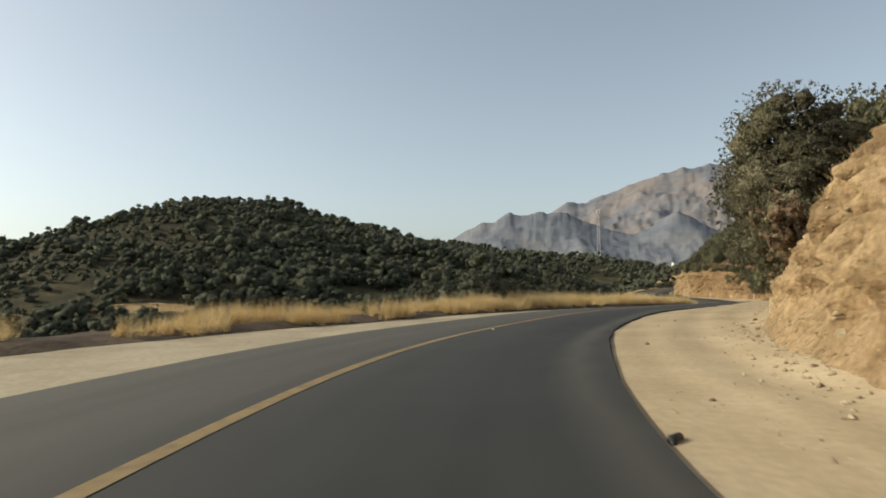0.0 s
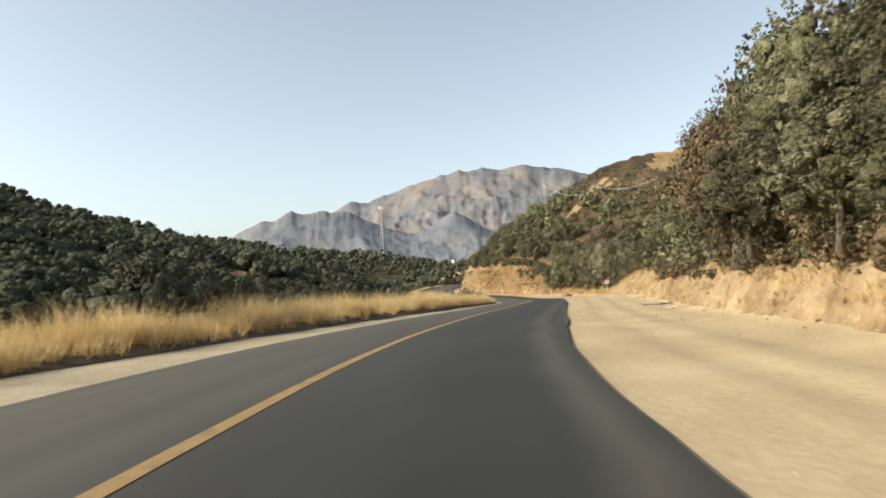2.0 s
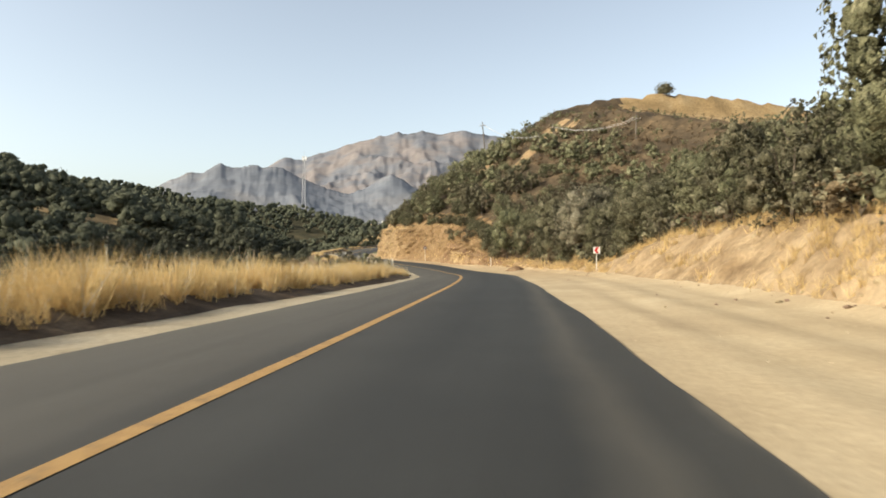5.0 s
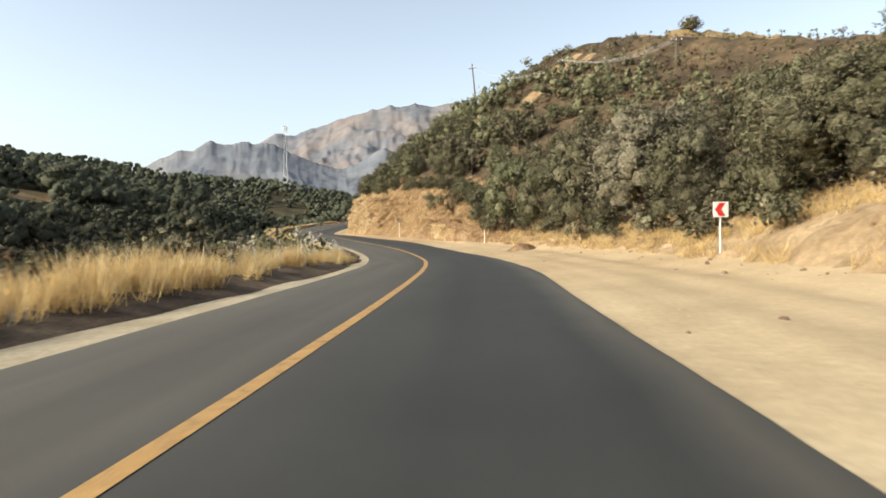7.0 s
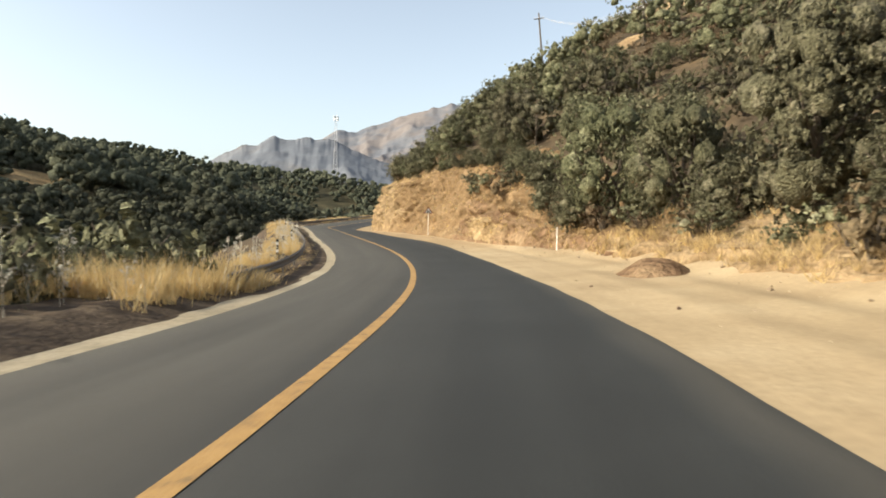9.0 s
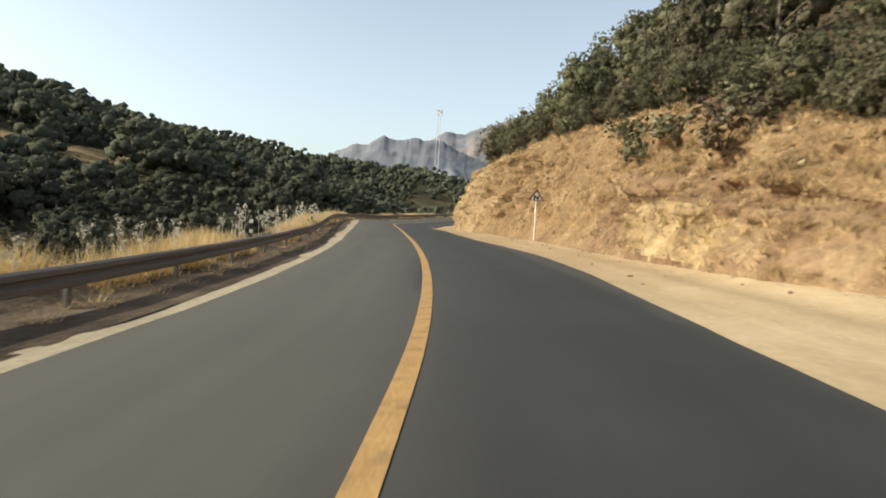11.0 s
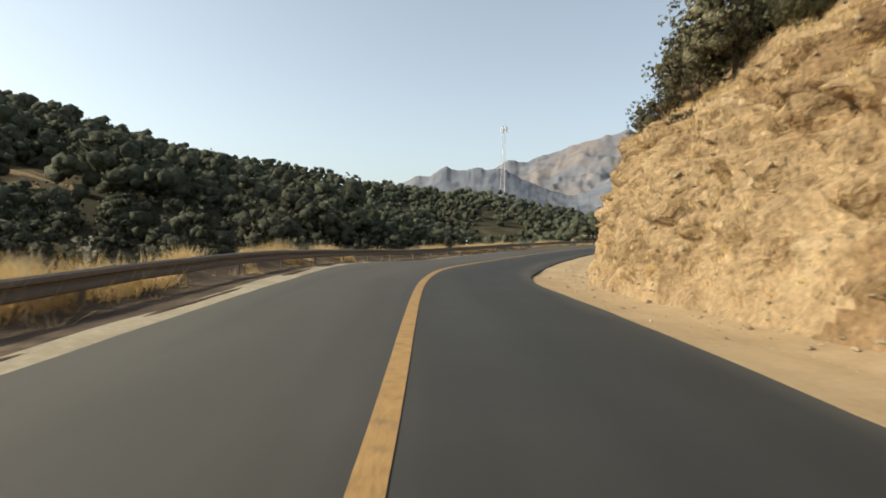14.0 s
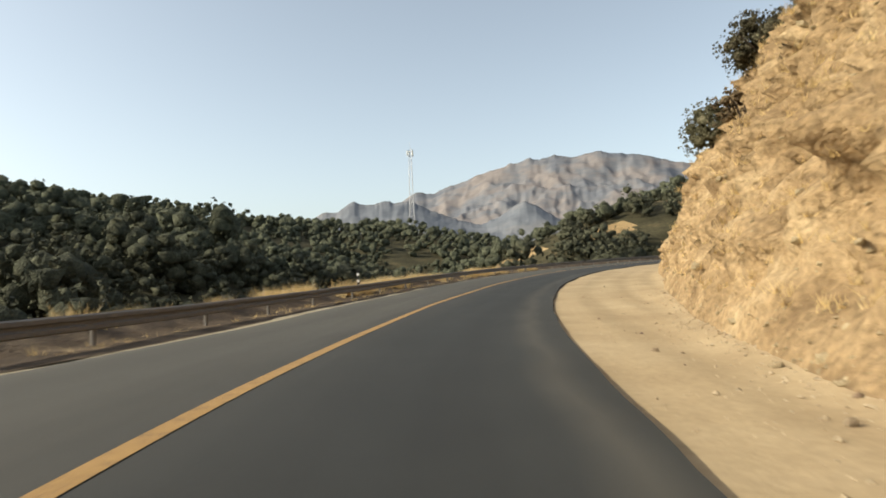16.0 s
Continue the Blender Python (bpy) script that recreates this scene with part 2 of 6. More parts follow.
PEBBLE = material("pale_gravel", [(0.3, (0.29, 0.215, 0.135)), (0.7, (0.46, 0.375, 0.255))], scale=6, fine=(30, 0.2), rough=0.9, bump=0.3)
STONE = material("ochre_stone", [(0.3, (0.17, 0.12, 0.072)), (0.7, (0.34, 0.265, 0.17))], scale=4, fine=(30, 0.2), rough=0.9, bump=0.5, vary=0.2)
STRAW = add_translucence(material("dry_grass", [(0.3, (0.44, 0.305, 0.13)), (0.55, (0.64, 0.47, 0.22)), (0.75, (0.74, 0.59, 0.33))], scale=0.6, detail=4, fine=(9, 0.25), rough=0.7, bump=0, spec=0.25), 0.35)
PALE_STALK = material("pale_dry_stalk", [(0.3, (0.46, 0.42, 0.33)), (0.7, (0.66, 0.62, 0.52))], scale=3, fine=(20, 0.2), rough=0.8, bump=0, spec=0.2)
BROWN_GRASS = material("brown_dry_grass", [(0.3, (0.21, 0.138, 0.066)), (0.55, (0.32, 0.222, 0.112)), (0.75, (0.43, 0.32, 0.175))], scale=0.6, detail=4, fine=(9, 0.25), rough=0.7, bump=0, spec=0.2)
BARK = material("bark", [(0.3, (0.07, 0.055, 0.04)), (0.7, (0.17, 0.135, 0.10))], scale=3, fine=(20, 0.3), rough=0.95, bump=0.8, bump_scale=14, stretch=(1, 1, 0.3))
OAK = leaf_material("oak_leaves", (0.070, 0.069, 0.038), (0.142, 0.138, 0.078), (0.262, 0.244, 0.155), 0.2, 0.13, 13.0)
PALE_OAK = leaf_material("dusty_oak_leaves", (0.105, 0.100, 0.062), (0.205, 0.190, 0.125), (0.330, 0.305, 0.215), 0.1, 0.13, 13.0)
WOODS = leaf_material("far_and_shaded_oak_leaves", (0.050, 0.055, 0.038), (0.080, 0.084, 0.055), (0.118, 0.120, 0.077), 0.2, 0.05, 7.0, 0.35)
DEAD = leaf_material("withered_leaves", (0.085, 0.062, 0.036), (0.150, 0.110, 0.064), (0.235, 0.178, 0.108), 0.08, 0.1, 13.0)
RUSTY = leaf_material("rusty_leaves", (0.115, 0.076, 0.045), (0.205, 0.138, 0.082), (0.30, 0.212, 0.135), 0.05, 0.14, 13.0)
GOLD = material("golden_dry_pasture", [(0.30, (0.20, 0.135, 0.066)), (0.5, (0.30, 0.205, 0.102)), (0.72, (0.39, 0.28, 0.15))], scale=0.16, detail=9, fine=(2.5, 0.25), rough=0.95, bump=0.6, bump_scale=3.0, spec=0.1)
FLOOR = material("woodland_undergrowth", [(0.30, (0.030, 0.028, 0.016)), (0.55, (0.062, 0.054, 0.030)), (0.80, (0.13, 0.10, 0.055))], scale=0.12, detail=9, fine=(1.5, 0.35), rough=0.95, bump=0.8, bump_scale=2.0, spec=0.1)
STEEL = plain("dull_galvanised_steel", (0.19, 0.168, 0.145), rough=0.7, metal=0.2)
WHITE = plain("white_paint", (0.75, 0.73, 0.68), rough=0.5)
RED = plain("red_paint", (0.55, 0.035, 0.03), rough=0.45)
MAROON = plain("dark_red_paint", (0.13, 0.018, 0.018), rough=0.5)
BLACK = plain("black_paint", (0.015, 0.015, 0.015), rough=0.5)
RUBBER = plain("tyre_rubber", (0.012, 0.012, 0.012), rough=0.8)
POLEWOOD = plain("weathered_pole_wood", (0.13, 0.11, 0.09), rough=0.9)
MAST = plain("painted_mast_steel", (0.45, 0.44, 0.44), rough=0.6, metal=0.2)
RUST = plain("rusty_iron", (0.16, 0.075, 0.04), rough=0.85)


# ---- helpers for meshes ----
def mesh_object(name, verts, faces, mat, parent=None, smooth=False, label=""):
    me = bpy.data.meshes.new(name)
    me.from_pydata([tuple(v) for v in verts], [], [tuple(f) for f in faces])
    me.materials.append(mat)
    if smooth:
        me.polygons.foreach_set("use_smooth", [True] * len(me.polygons))
    me.update()
    ob = new(name, me)
    if parent:
        ob.parent = parent
    if label:
        ob["label"] = label
    return ob


def fast_mesh(name, verts, faces, mat, smooth=False, normals=None):
    """Big meshes from arrays; all faces have the same number of corners."""
    verts, faces = np.asarray(verts, np.float32), np.asarray(faces, np.int32)
    me = bpy.data.meshes.new(name)
    k = faces.shape[1]
    me.vertices.add(len(verts))
    me.vertices.foreach_set("co", verts.ravel())
    me.loops.add(faces.size)
    me.loops.foreach_set("vertex_index", faces.ravel())
    me.polygons.add(len(faces))
    me.polygons.foreach_set("loop_start", np.arange(0, faces.size, k, dtype=np.int32))
    me.update(calc_edges=True)
    me.materials.append(mat)
    me.polygons.foreach_set("use_smooth", np.full(len(faces), smooth or normals is not None))
    me.update()
    if normals is not None:
        me.normals_split_custom_set_from_vertices(normals.tolist())
    return me


def part(name, bm, mat, parent, label=""):
    me = bpy.data.meshes.new(name)
    bm.to_mesh(me)
    bm.free()
    me.materials.append(mat)
    ob = new(name, me)
    ob.parent = parent
    if label:
        ob["label"] = label
    return ob


def empty(name, place, rz=0.0):
    ob = new(name)
    ob.matrix_basis = pose(*place, 0, 0, rz)
    ob.empty_display_size = 0.2
    return ob


def box(sx, sy, sz, at=(0, 0, 0), bevel=0.0):
    bm = bmesh.new()
    bmesh.ops.create_cube(bm, size=1, matrix=Matrix.Translation(at) @ Matrix.Diagonal((sx, sy, sz, 1)))
    if bevel:
        bmesh.ops.bevel(bm, geom=bm.edges[:], offset=bevel, segments=1, affect="EDGES")
    return bm


def tube(r0, r1, z0, z1, seg=10, at=(0, 0)):
    bm = bmesh.new()
    bmesh.ops.create_cone(bm, cap_ends=True, segments=seg, radius1=r0, radius2=r1, depth=z1 - z0, matrix=Matrix.Translation((at[0], at[1], (z0 + z1) / 2)))
    return bm


def prism(outline, y0, y1):
    """An outline in x and z, extruded along y."""
    bm = bmesh.new()
    a = [bm.verts.new((x, y0, z)) for x, z in outline]
    b = [bm.verts.new((x, y1, z)) for x, z in outline]
    bm.faces.new(a)
    bm.faces.new(b[::-1])
    for i in range(len(a)):
        bm.faces.new((a[i], b[i], b[i - 1], a[i - 1]))
    bmesh.ops.recalc_face_normals(bm, faces=bm.faces[:])
    return bm


def grid_faces(nu, nv):
    i = np.arange(nu - 1)[:, None] * nv + np.arange(nv - 1)[None]
    return np.stack([i, i + nv, i + nv + 1, i + 1], -1).reshape(-1, 4)


def lattice(seed, size=256):
    return np.random.RandomState(seed).rand(size, size).astype(np.float32)


LATTICES = [lattice(k) for k in range(6)]


def vnoise(x, y, seed=0):
    """Smooth value noise in 0..1 on arrays."""
    g = LATTICES[seed % 6]
    x, y = np.asarray(x, float) + 57.3 * seed, np.asarray(y, float) + 31.7 * seed
    i, j = np.floor(x).astype(int), np.floor(y).astype(int)
    u, v = x - i, y - j
    u, v = u * u * (3 - 2 * u), v * v * (3 - 2 * v)
    i0, i1, j0, j1 = i % 256, (i + 1) % 256, j % 256, (j + 1) % 256
    return (g[i0, j0] * (1 - u) + g[i1, j0] * u) * (1 - v) + (g[i0, j1] * (1 - u) + g[i1, j1] * u) * v


def fbm(x, y, octaves=4, seed=0):
    """Summed noise, about -0.5..0.5."""
    out, amp, tot = 0, 1.0, 0
    for k in range(octaves):
        out, tot = out + amp * (vnoise(np.asarray(x) * 2**k, np.asarray(y) * 2**k, seed + k) - 0.5), tot + amp
        amp *= 0.5
    return out / tot * 1.6


def ridged(x, y, octaves=4, seed=0):
    out, amp, tot = 0, 1.0, 0
    for k in range(octaves):
        out = out + amp * (1 - 2 * np.abs(vnoise(np.asarray(x) * 2**k, np.asarray(y) * 2**k, seed + k) - 0.5))
        tot, amp = tot + amp, amp * 0.55
    return out / tot


# ---- the road's line: the yellow centre line, in plan ----
LINE = [(3.92, -48.01), (0.22, -28.01), (-1.88, -12.01), (-2.44, 0), (-2.03, 7), (-1.07, 13.18), (0.56, 18.58), (2.98, 24.49), (6.23, 33.09), (9.95, 40.68), (15.41, 51.53), (20.87, 61.02), (26.49, 70.75), (31.92, 80.36), (35.46, 86.97), (41.26, 98.79), (45.91, 109.41), (49.46, 119.71), (51.75, 129), (53.64, 142), (54.78, 152.81), (55.68, 165.6), (56.41, 178), (58.1, 189.98), (60.76, 199), (64.5, 209.5), (70.4, 222.5), (79, 238), (92, 253), (109.5, 265.5), (132, 273), (160, 276)]


def smooth_line(points, step=0.5, width=5.0):
    p = np.array(points, float)
    s = np.r_[0, np.cumsum(np.hypot(*np.diff(p, axis=0).T))]
    u = np.arange(0, s[-1], step)
    q = np.stack([np.interp(u, s, p[:, k]) for k in (0, 1)], 1)
    r = int(3 * width / step)
    w = np.exp(-0.5 * (np.arange(-r, r + 1) * step / width) ** 2)
    w /= w.sum()
    ext = np.concatenate([q[0] + (np.arange(-r, 0)[:, None] * step) * (q[8] - q[0]) / np.linalg.norm(q[8] - q[0]), q,
                          q[-1] + (np.arange(1, r + 1)[:, None] * step) * (q[-1] - q[-9]) / np.linalg.norm(q[-1] - q[-9])])
    return np.stack([np.convolve(ext[:, k], w, "valid") for k in (0, 1)], 1)


CENTRE = smooth_line(LINE)
TANGENT = np.gradient(CENTRE, axis=0)
TANGENT /= np.linalg.norm(TANGENT, axis=1)[:, None]
RIGHT = np.stack([TANGENT[:, 1], -TANGENT[:, 0]], 1)
STATION = CENTRE[:, 1].copy()                      # the y of the centre line names a place along the road
STATION = np.maximum.accumulate(STATION + np.arange(len(STATION)) * 1e-6)


def along(table):
    """A property given as (station, value) pairs, at every sample of the line."""
    t = np.array(table, float)
    return np.interp(STATION, t[:, 0], t[:, 1])


def soften(v, width=8):
    w = np.exp(-0.5 * (np.arange(-3 * width, 3 * width + 1) / width) ** 2)
    return np.convolve(np.pad(v, 3 * width, "edge"), w / w.sum(), "valid")


TILT = soften(along([(-60, -0.0103), (-10, -0.005), (-2, -0.0016), (6, 0.0022), (14, -0.0009), (22, -0.0021), (30, 0.0011), (35, -0.0006), (38, -0.0008), (46, 0.0022), (54, 0.0052), (60, 0.0095), (62, 0.0118), (70, 0.0219), (78, 0.029), (86, 0.0368), (94, 0.0412), (95, 0.0416), (102, 0.0463), (110, 0.0525), (112, 0.0551), (118, 0.0532), (126, 0.0513), (134, 0.0472), (142, 0.0437), (150, 0.0414), (155, 0.0406), (158, 0.0279), (166, -0.0019), (174, -0.0472), (175, -0.0534), (182, -0.0652), (184, -0.0684), (190, -0.0514), (198, -0.0253), (199, -0.0225), (206, -0.0219), (214, -0.0228), (222, -0.0236), (280, -0.02)]))
CAMZ = along([(-60, 0.714), (-10, 0.714), (-2, 0.717), (0, 0.721), (6, 0.736), (14, 0.753), (20, 0.749), (22, 0.74), (30, 0.732), (34, 0.712), (38, 0.679), (40, 0.661), (46, 0.555), (54, 0.431), (62, 0.319), (66, 0.259), (70, 0.221), (77, 0.143), (78, 0.126), (86, 0.001), (88, -0.03), (94, -0.185), (102, -0.404), (110, -0.609), (117, -0.789), (118, -0.79), (126, -0.781), (128, -0.78), (134, -0.722), (142, -0.654), (150, -0.563), (155, -0.498), (158, -0.444), (166, -0.278), (167, -0.264), (174, -0.21), (180, -0.165), (182, -0.159), (188, -0.139), (190, -0.118), (198, -0.019), (200, 0.005), (206, 0.163), (214, 0.374), (215, 0.401), (222, 0.679), (235, 1.199), (255, 2.199), (267, 2.999), (277, 3.999)])
ROADZ = soften(CAMZ - 1.9 * TILT)
FOOT = soften(along([(-60, 7.0), (7, 6.6), (14, 7.4), (24, 8.2), (32, 8.8), (45, 9.2), (55, 9.8), (77, 9.6), (84, 8.8), (91, 8.3), (99, 8.6), (110, 8.2), (121, 7.6), (128, 7.4), (136, 6.8), (147, 6.3), (152.5, 6.6),
                     (158, 6.1), (177, 5.6), (185, 6.0), (191, 6.4), (197, 7.0), (208, 8.5), (224, 10.0), (280, 9.0)]), 5)
BANK = soften(along([(-60, 5.0), (8, 5.0), (16, 4.2), (24, 2.2), (32, 1.9), (66, 2.0), (74, 2.3), (80, 2.7), (88, 2.4), (94, 1.2), (103, 0.9), (118, 1.0), (127, 1.4), (134, 3.0), (138, 4.2), (142, 5.0), (150, 5.8), (160, 6.0),
                     (172, 6.1), (185, 6.4), (197, 8.4), (210, 9.0), (222, 7.0), (245, 4.0), (280, 3.0)]), 5)
RUN = soften(along([(-60, 2.4), (10, 2.4), (24, 1.6), (36, 1.15), (66, 1.15), (74, 2.2), (82, 3.4), (92, 2.2), (120, 1.5), (134, 2.2), (150, 2.7), (165, 2.7), (180, 2.9), (190, 3.3), (198, 4.0), (210, 4.2), (280, 3.5)]), 5)
DIRT = soften(along([(-60, 5.0), (14, 4.8), (20, 4.0), (26, 3.2), (35, 2.5), (50, 1.9), (75, 1.7), (90, 1.2), (105, 0.9), (120, 0.45), (280, 0.45)]), 5)
LE = soften(along([(-60, -3.48), (-10, -3.48), (-2, -3.36), (6, -3.27), (14, -3.35), (15, -3.36), (22, -3.35), (30, -3.26), (38, -3.21), (45, -3.1), (46, -3.09), (54, -3.11), (62, -3.12), (70, -3.08), (75, -3.04), (78, -3.06), (86, -3.11), (90, -3.18), (94, -3.18), (102, -3.23), (110, -3.26), (118, -3.18), (120, -3.14), (126, -3.08), (134, -3.11), (142, -3.15), (150, -3.19), (158, -3.2), (166, -2.93), (174, -2.8), (176, -2.8), (182, -3.13), (184, -3.23), (190, -3.22), (198, -3.09), (206, -3.2), (214, -3.33), (222, -3.43), (280, -3.43)]), 5)
RE = soften(along([(-60, 3.3), (-10, 3.38), (-2, 3.4), (4, 3.54), (6, 3.66), (10, 3.88), (14, 3.95), (22, 3.64), (28, 3.59), (30, 3.62), (38, 3.8), (39, 3.82), (45, 4.17), (46, 4.17), (52, 4.19), (54, 4.15), (60, 4.09), (62, 4.06), (70, 3.9), (72, 3.78), (78, 3.59), (80, 3.56), (86, 3.4), (88, 3.41), (94, 3.61), (95, 3.64), (102, 3.51), (104, 3.46), (110, 3.33), (118, 3.13), (126, 3.11), (130, 3.09), (134, 3.4), (137, 3.6), (141, 3.69), (142, 3.68), (147, 3.68), (150, 3.44), (152, 3.32), (158, 3.08), (160, 3.06), (166, 3.17), (170, 3.35), (174, 3.6), (178, 3.45), (182, 3.37), (185, 3.34), (190, 3.69), (194, 3.88), (198, 3.92), (206, 4.07), (214, 4.03), (222, 3.99), (280, 3.91)]), 4)


RISE = soften(along([(-60, 1.0), (65, 1.0), (85, 0.80), (122, 0.76), (138, 0.90), (150, 1.08), (158, 1.16), (165, 1.22), (173, 1.20), (180, 1.17), (190, 1.06), (206, 0.96), (220, 1.0), (280, 1.0)]), 8)
CREST = soften(along([(-60, 40), (70, 40), (90, 24), (112, 23), (126, 21.8), (134, 19.6), (140, 18.6), (148, 18.1), (157, 18.2), (163, 16.9), (169, 16.5), (174, 17.7), (180, 20.8), (190, 25.5), (200, 40), (280, 40)]), 8)            # where the rise levels off
PLATEAU = soften(along([(-60, 50), (70, 50), (92, 35), (110, 34), (130, 34), (148, 31.5), (163, 31.5), (174, 40), (185, 48), (280, 50)]), 8)     # how far up the hillside the scrub ends


def nearest(x, y):
    """Sample number of the line nearest to each place, and the distance across it, to the right."""
    x, y = np.atleast_1d(x).astype(float), np.atleast_1d(y).astype(float)
    best, at = np.full(x.shape, 1e18), np.zeros(x.shape, int)
    for k in range(0, len(CENTRE), 4):
        d2 = (x - CENTRE[k, 0]) ** 2 + (y - CENTRE[k, 1]) ** 2
        hit = d2 < best
        best[hit], at[hit] = d2[hit], k
    return at, (x - CENTRE[at, 0]) * RIGHT[at, 0] + (y - CENTRE[at, 1]) * RIGHT[at, 1], np.sqrt(best)


# Wooded hills: ridges as lines of (x, y, height) and the fall of their sides.
RIDGES = [
    ([(-420, 170, -10), (-330, 230, -2), (-193, 292, 7), (-153, 314, 28), (-112, 335, 48.5), (-92, 355, 47.5)], 0.36),
    ([(-92, 355, 46), (-85, 365, 44.5), (-60, 400, 38.5), (-20, 440, 33.5), (55, 478, 26.5), (100, 460, 23), (125, 460, 19), (150, 460, 10), (200, 470, 5)], 0.30),
    ([(-60, 380, 22), (-20, 310, 5), (13, 248, 0.0), (30, 235, -4)], 0.22),
    ([(118, 345, 3), (133, 338, 9.5), (150, 335, 18.5), (185, 345, 27.5), (240, 330, 36)], 0.43),
    ([(150, 548, 17), (186, 558, 20.5), (225, 572, 21), (270, 600, 16)], 0.25),
]


def segment_ridge(x, y, line, fall):
    h = np.full(np.shape(x), -1e9)
    for (x0, y0, z0), (x1, y1, z1) in zip(line[:-1], line[1:]):
        dx, dy = x1 - x0, y1 - y0
        u = np.clip(((x - x0) * dx + (y - y0) * dy) / (dx * dx + dy * dy), 0, 1)
        dist = np.hypot(x - x0 - u * dx, y - y0 - u * dy)
        h = np.maximum(h, z0 + u * (z1 - z0) - fall * (np.sqrt(dist**2 + 18**2) - 18))
    return h


def terrain(x, y, lower=True):
    """Height of the ground. Under the strips along the road it stays a little lower than they are."""
    x, y = np.asarray(x, float), np.asarray(y, float)
    shape = x.shape
    x, y = x.ravel(), y.ravel()
    k, d, dist = nearest(x, y)
    d = np.where(d >= 0, dist, -dist)
    z0, top = ROADZ[k], FOOT[k] + RUN[k]
    over = np.maximum(d - top, 0)
    right = z0 + BANK[k] + RISE[k] * np.minimum(np.interp(over, [0, 16, 35, 50, 62, 90, 200, 600], [0, 10.3, 21.8, 27.6, 30.8, 32.5, 34, 30]), CREST[k] + 0.16 * np.maximum(over - 38, 0)) + 1.6 * fbm(x / 22, y / 22, 4, 1) * np.minimum(over / 8, 1)
    brow = 0.67 * (x - 129.5) - 0.74 * (y - 176.5)          # the hilltop falls away to the south-east
    right = right - 0.19 * np.clip(brow, 0, 40) * np.clip((over - 32) / 14, 0, 1)
    right = right - 2.0 * np.exp(-((x - 129.5) ** 2 + (y - 176.5) ** 2) / 196)          # a saddle on the hilltop, where one tree stands
    shelf = -LE[k] + DIRT[k] + 3.0
    out = np.maximum(-d - shelf, 0)
    left = z0 - 0.05 - 13.0 * (1 - np.exp(-out / 26)) + 1.2 * fbm(x / 18, y / 18, 4, 2) * np.minimum(out / 8, 1)
    hills = np.full(x.shape, -14.0)
    for line, fall in RIDGES:
        hills = np.maximum(hills, segment_ridge(x, y, line, fall))
    hills = hills + 2.2 * fbm(x / 30, y / 30, 4, 3)
    far = np.clip((dist - 600) / 1500, 0, 1)
    left = np.where(d < 0, np.maximum(left, hills * np.clip(out / 25, 0, 1) + left * (1 - np.clip(out / 25, 0, 1))), left)
    # past the end of the cut the hill on the right gives way to the valley beyond
    give = np.clip((STATION[k] - 232) / 25, 0, 1)
    right = right * (1 - give) + (z0 + 1.0 + np.maximum(hills - z0, 0) * np.clip(over / 30, 0, 1)) * give
    z = np.where(d >= 0, right, left)
    z = z * (1 - far) + (-10 + 14 * fbm(x / 300, y / 300, 3, 4)) * far
    if lower:
        near = (d > -(shelf + 0.5)) & (d < top + 1.2)
        z = np.where(near, np.minimum(z, z0) - 0.9, z)
    return z.reshape(shape)


def surface(k, d):
    """Height of the strips along the road at sample k and distance d across."""
    z = ROADZ[k] + TILT[k] * np.clip(d, -5.5, 6.5)
    return z


FIELDS = [(8, 260, 5.5, 8), (18, 287, 5, 3), (24.5, 300, 5.5, 3), (-12, 258, 9, 3), (5, 411, 13, 4), (-8, 330, 12, 4), (124, 317, 6.5, 5.5), (107, 325, 6, 5), (150, 331, 7, 4), (100, 300, 8, 5), (126, 374, 9, 20), (148, 448, 9, 12), (185, 555, 42, 20), (-80, 180, 14, 4), (-48, 178, 10, 3.5), (-40, 150, 10, 5), (-60, 120, 12, 5)]   # dry fields among the woods: x, y, half sizes
SCARS = [(79.7, 154.7, 2.0), (81.6, 157.4, 1.4), (78.4, 167.6, 2.0), (74.5, 177.2, 1.6), (70.6, 176.4, 1.3), (87.6, 158.4, 2.2), (88.2, 153.6, 1.5)]              # bare ochre soil on the hillside


# ---- ground: one sheet from the road to the horizon ----
def spread(lo, hi, step, reach):
    a = np.arange(lo, hi + step, step)
    grow, d = [], step
    while sum(grow) < reach:
        d *= 1.22
        grow.append(d)
    g = np.cumsum(grow)
    return np.concatenate([lo - g[::-1], a, a[-1] + g])


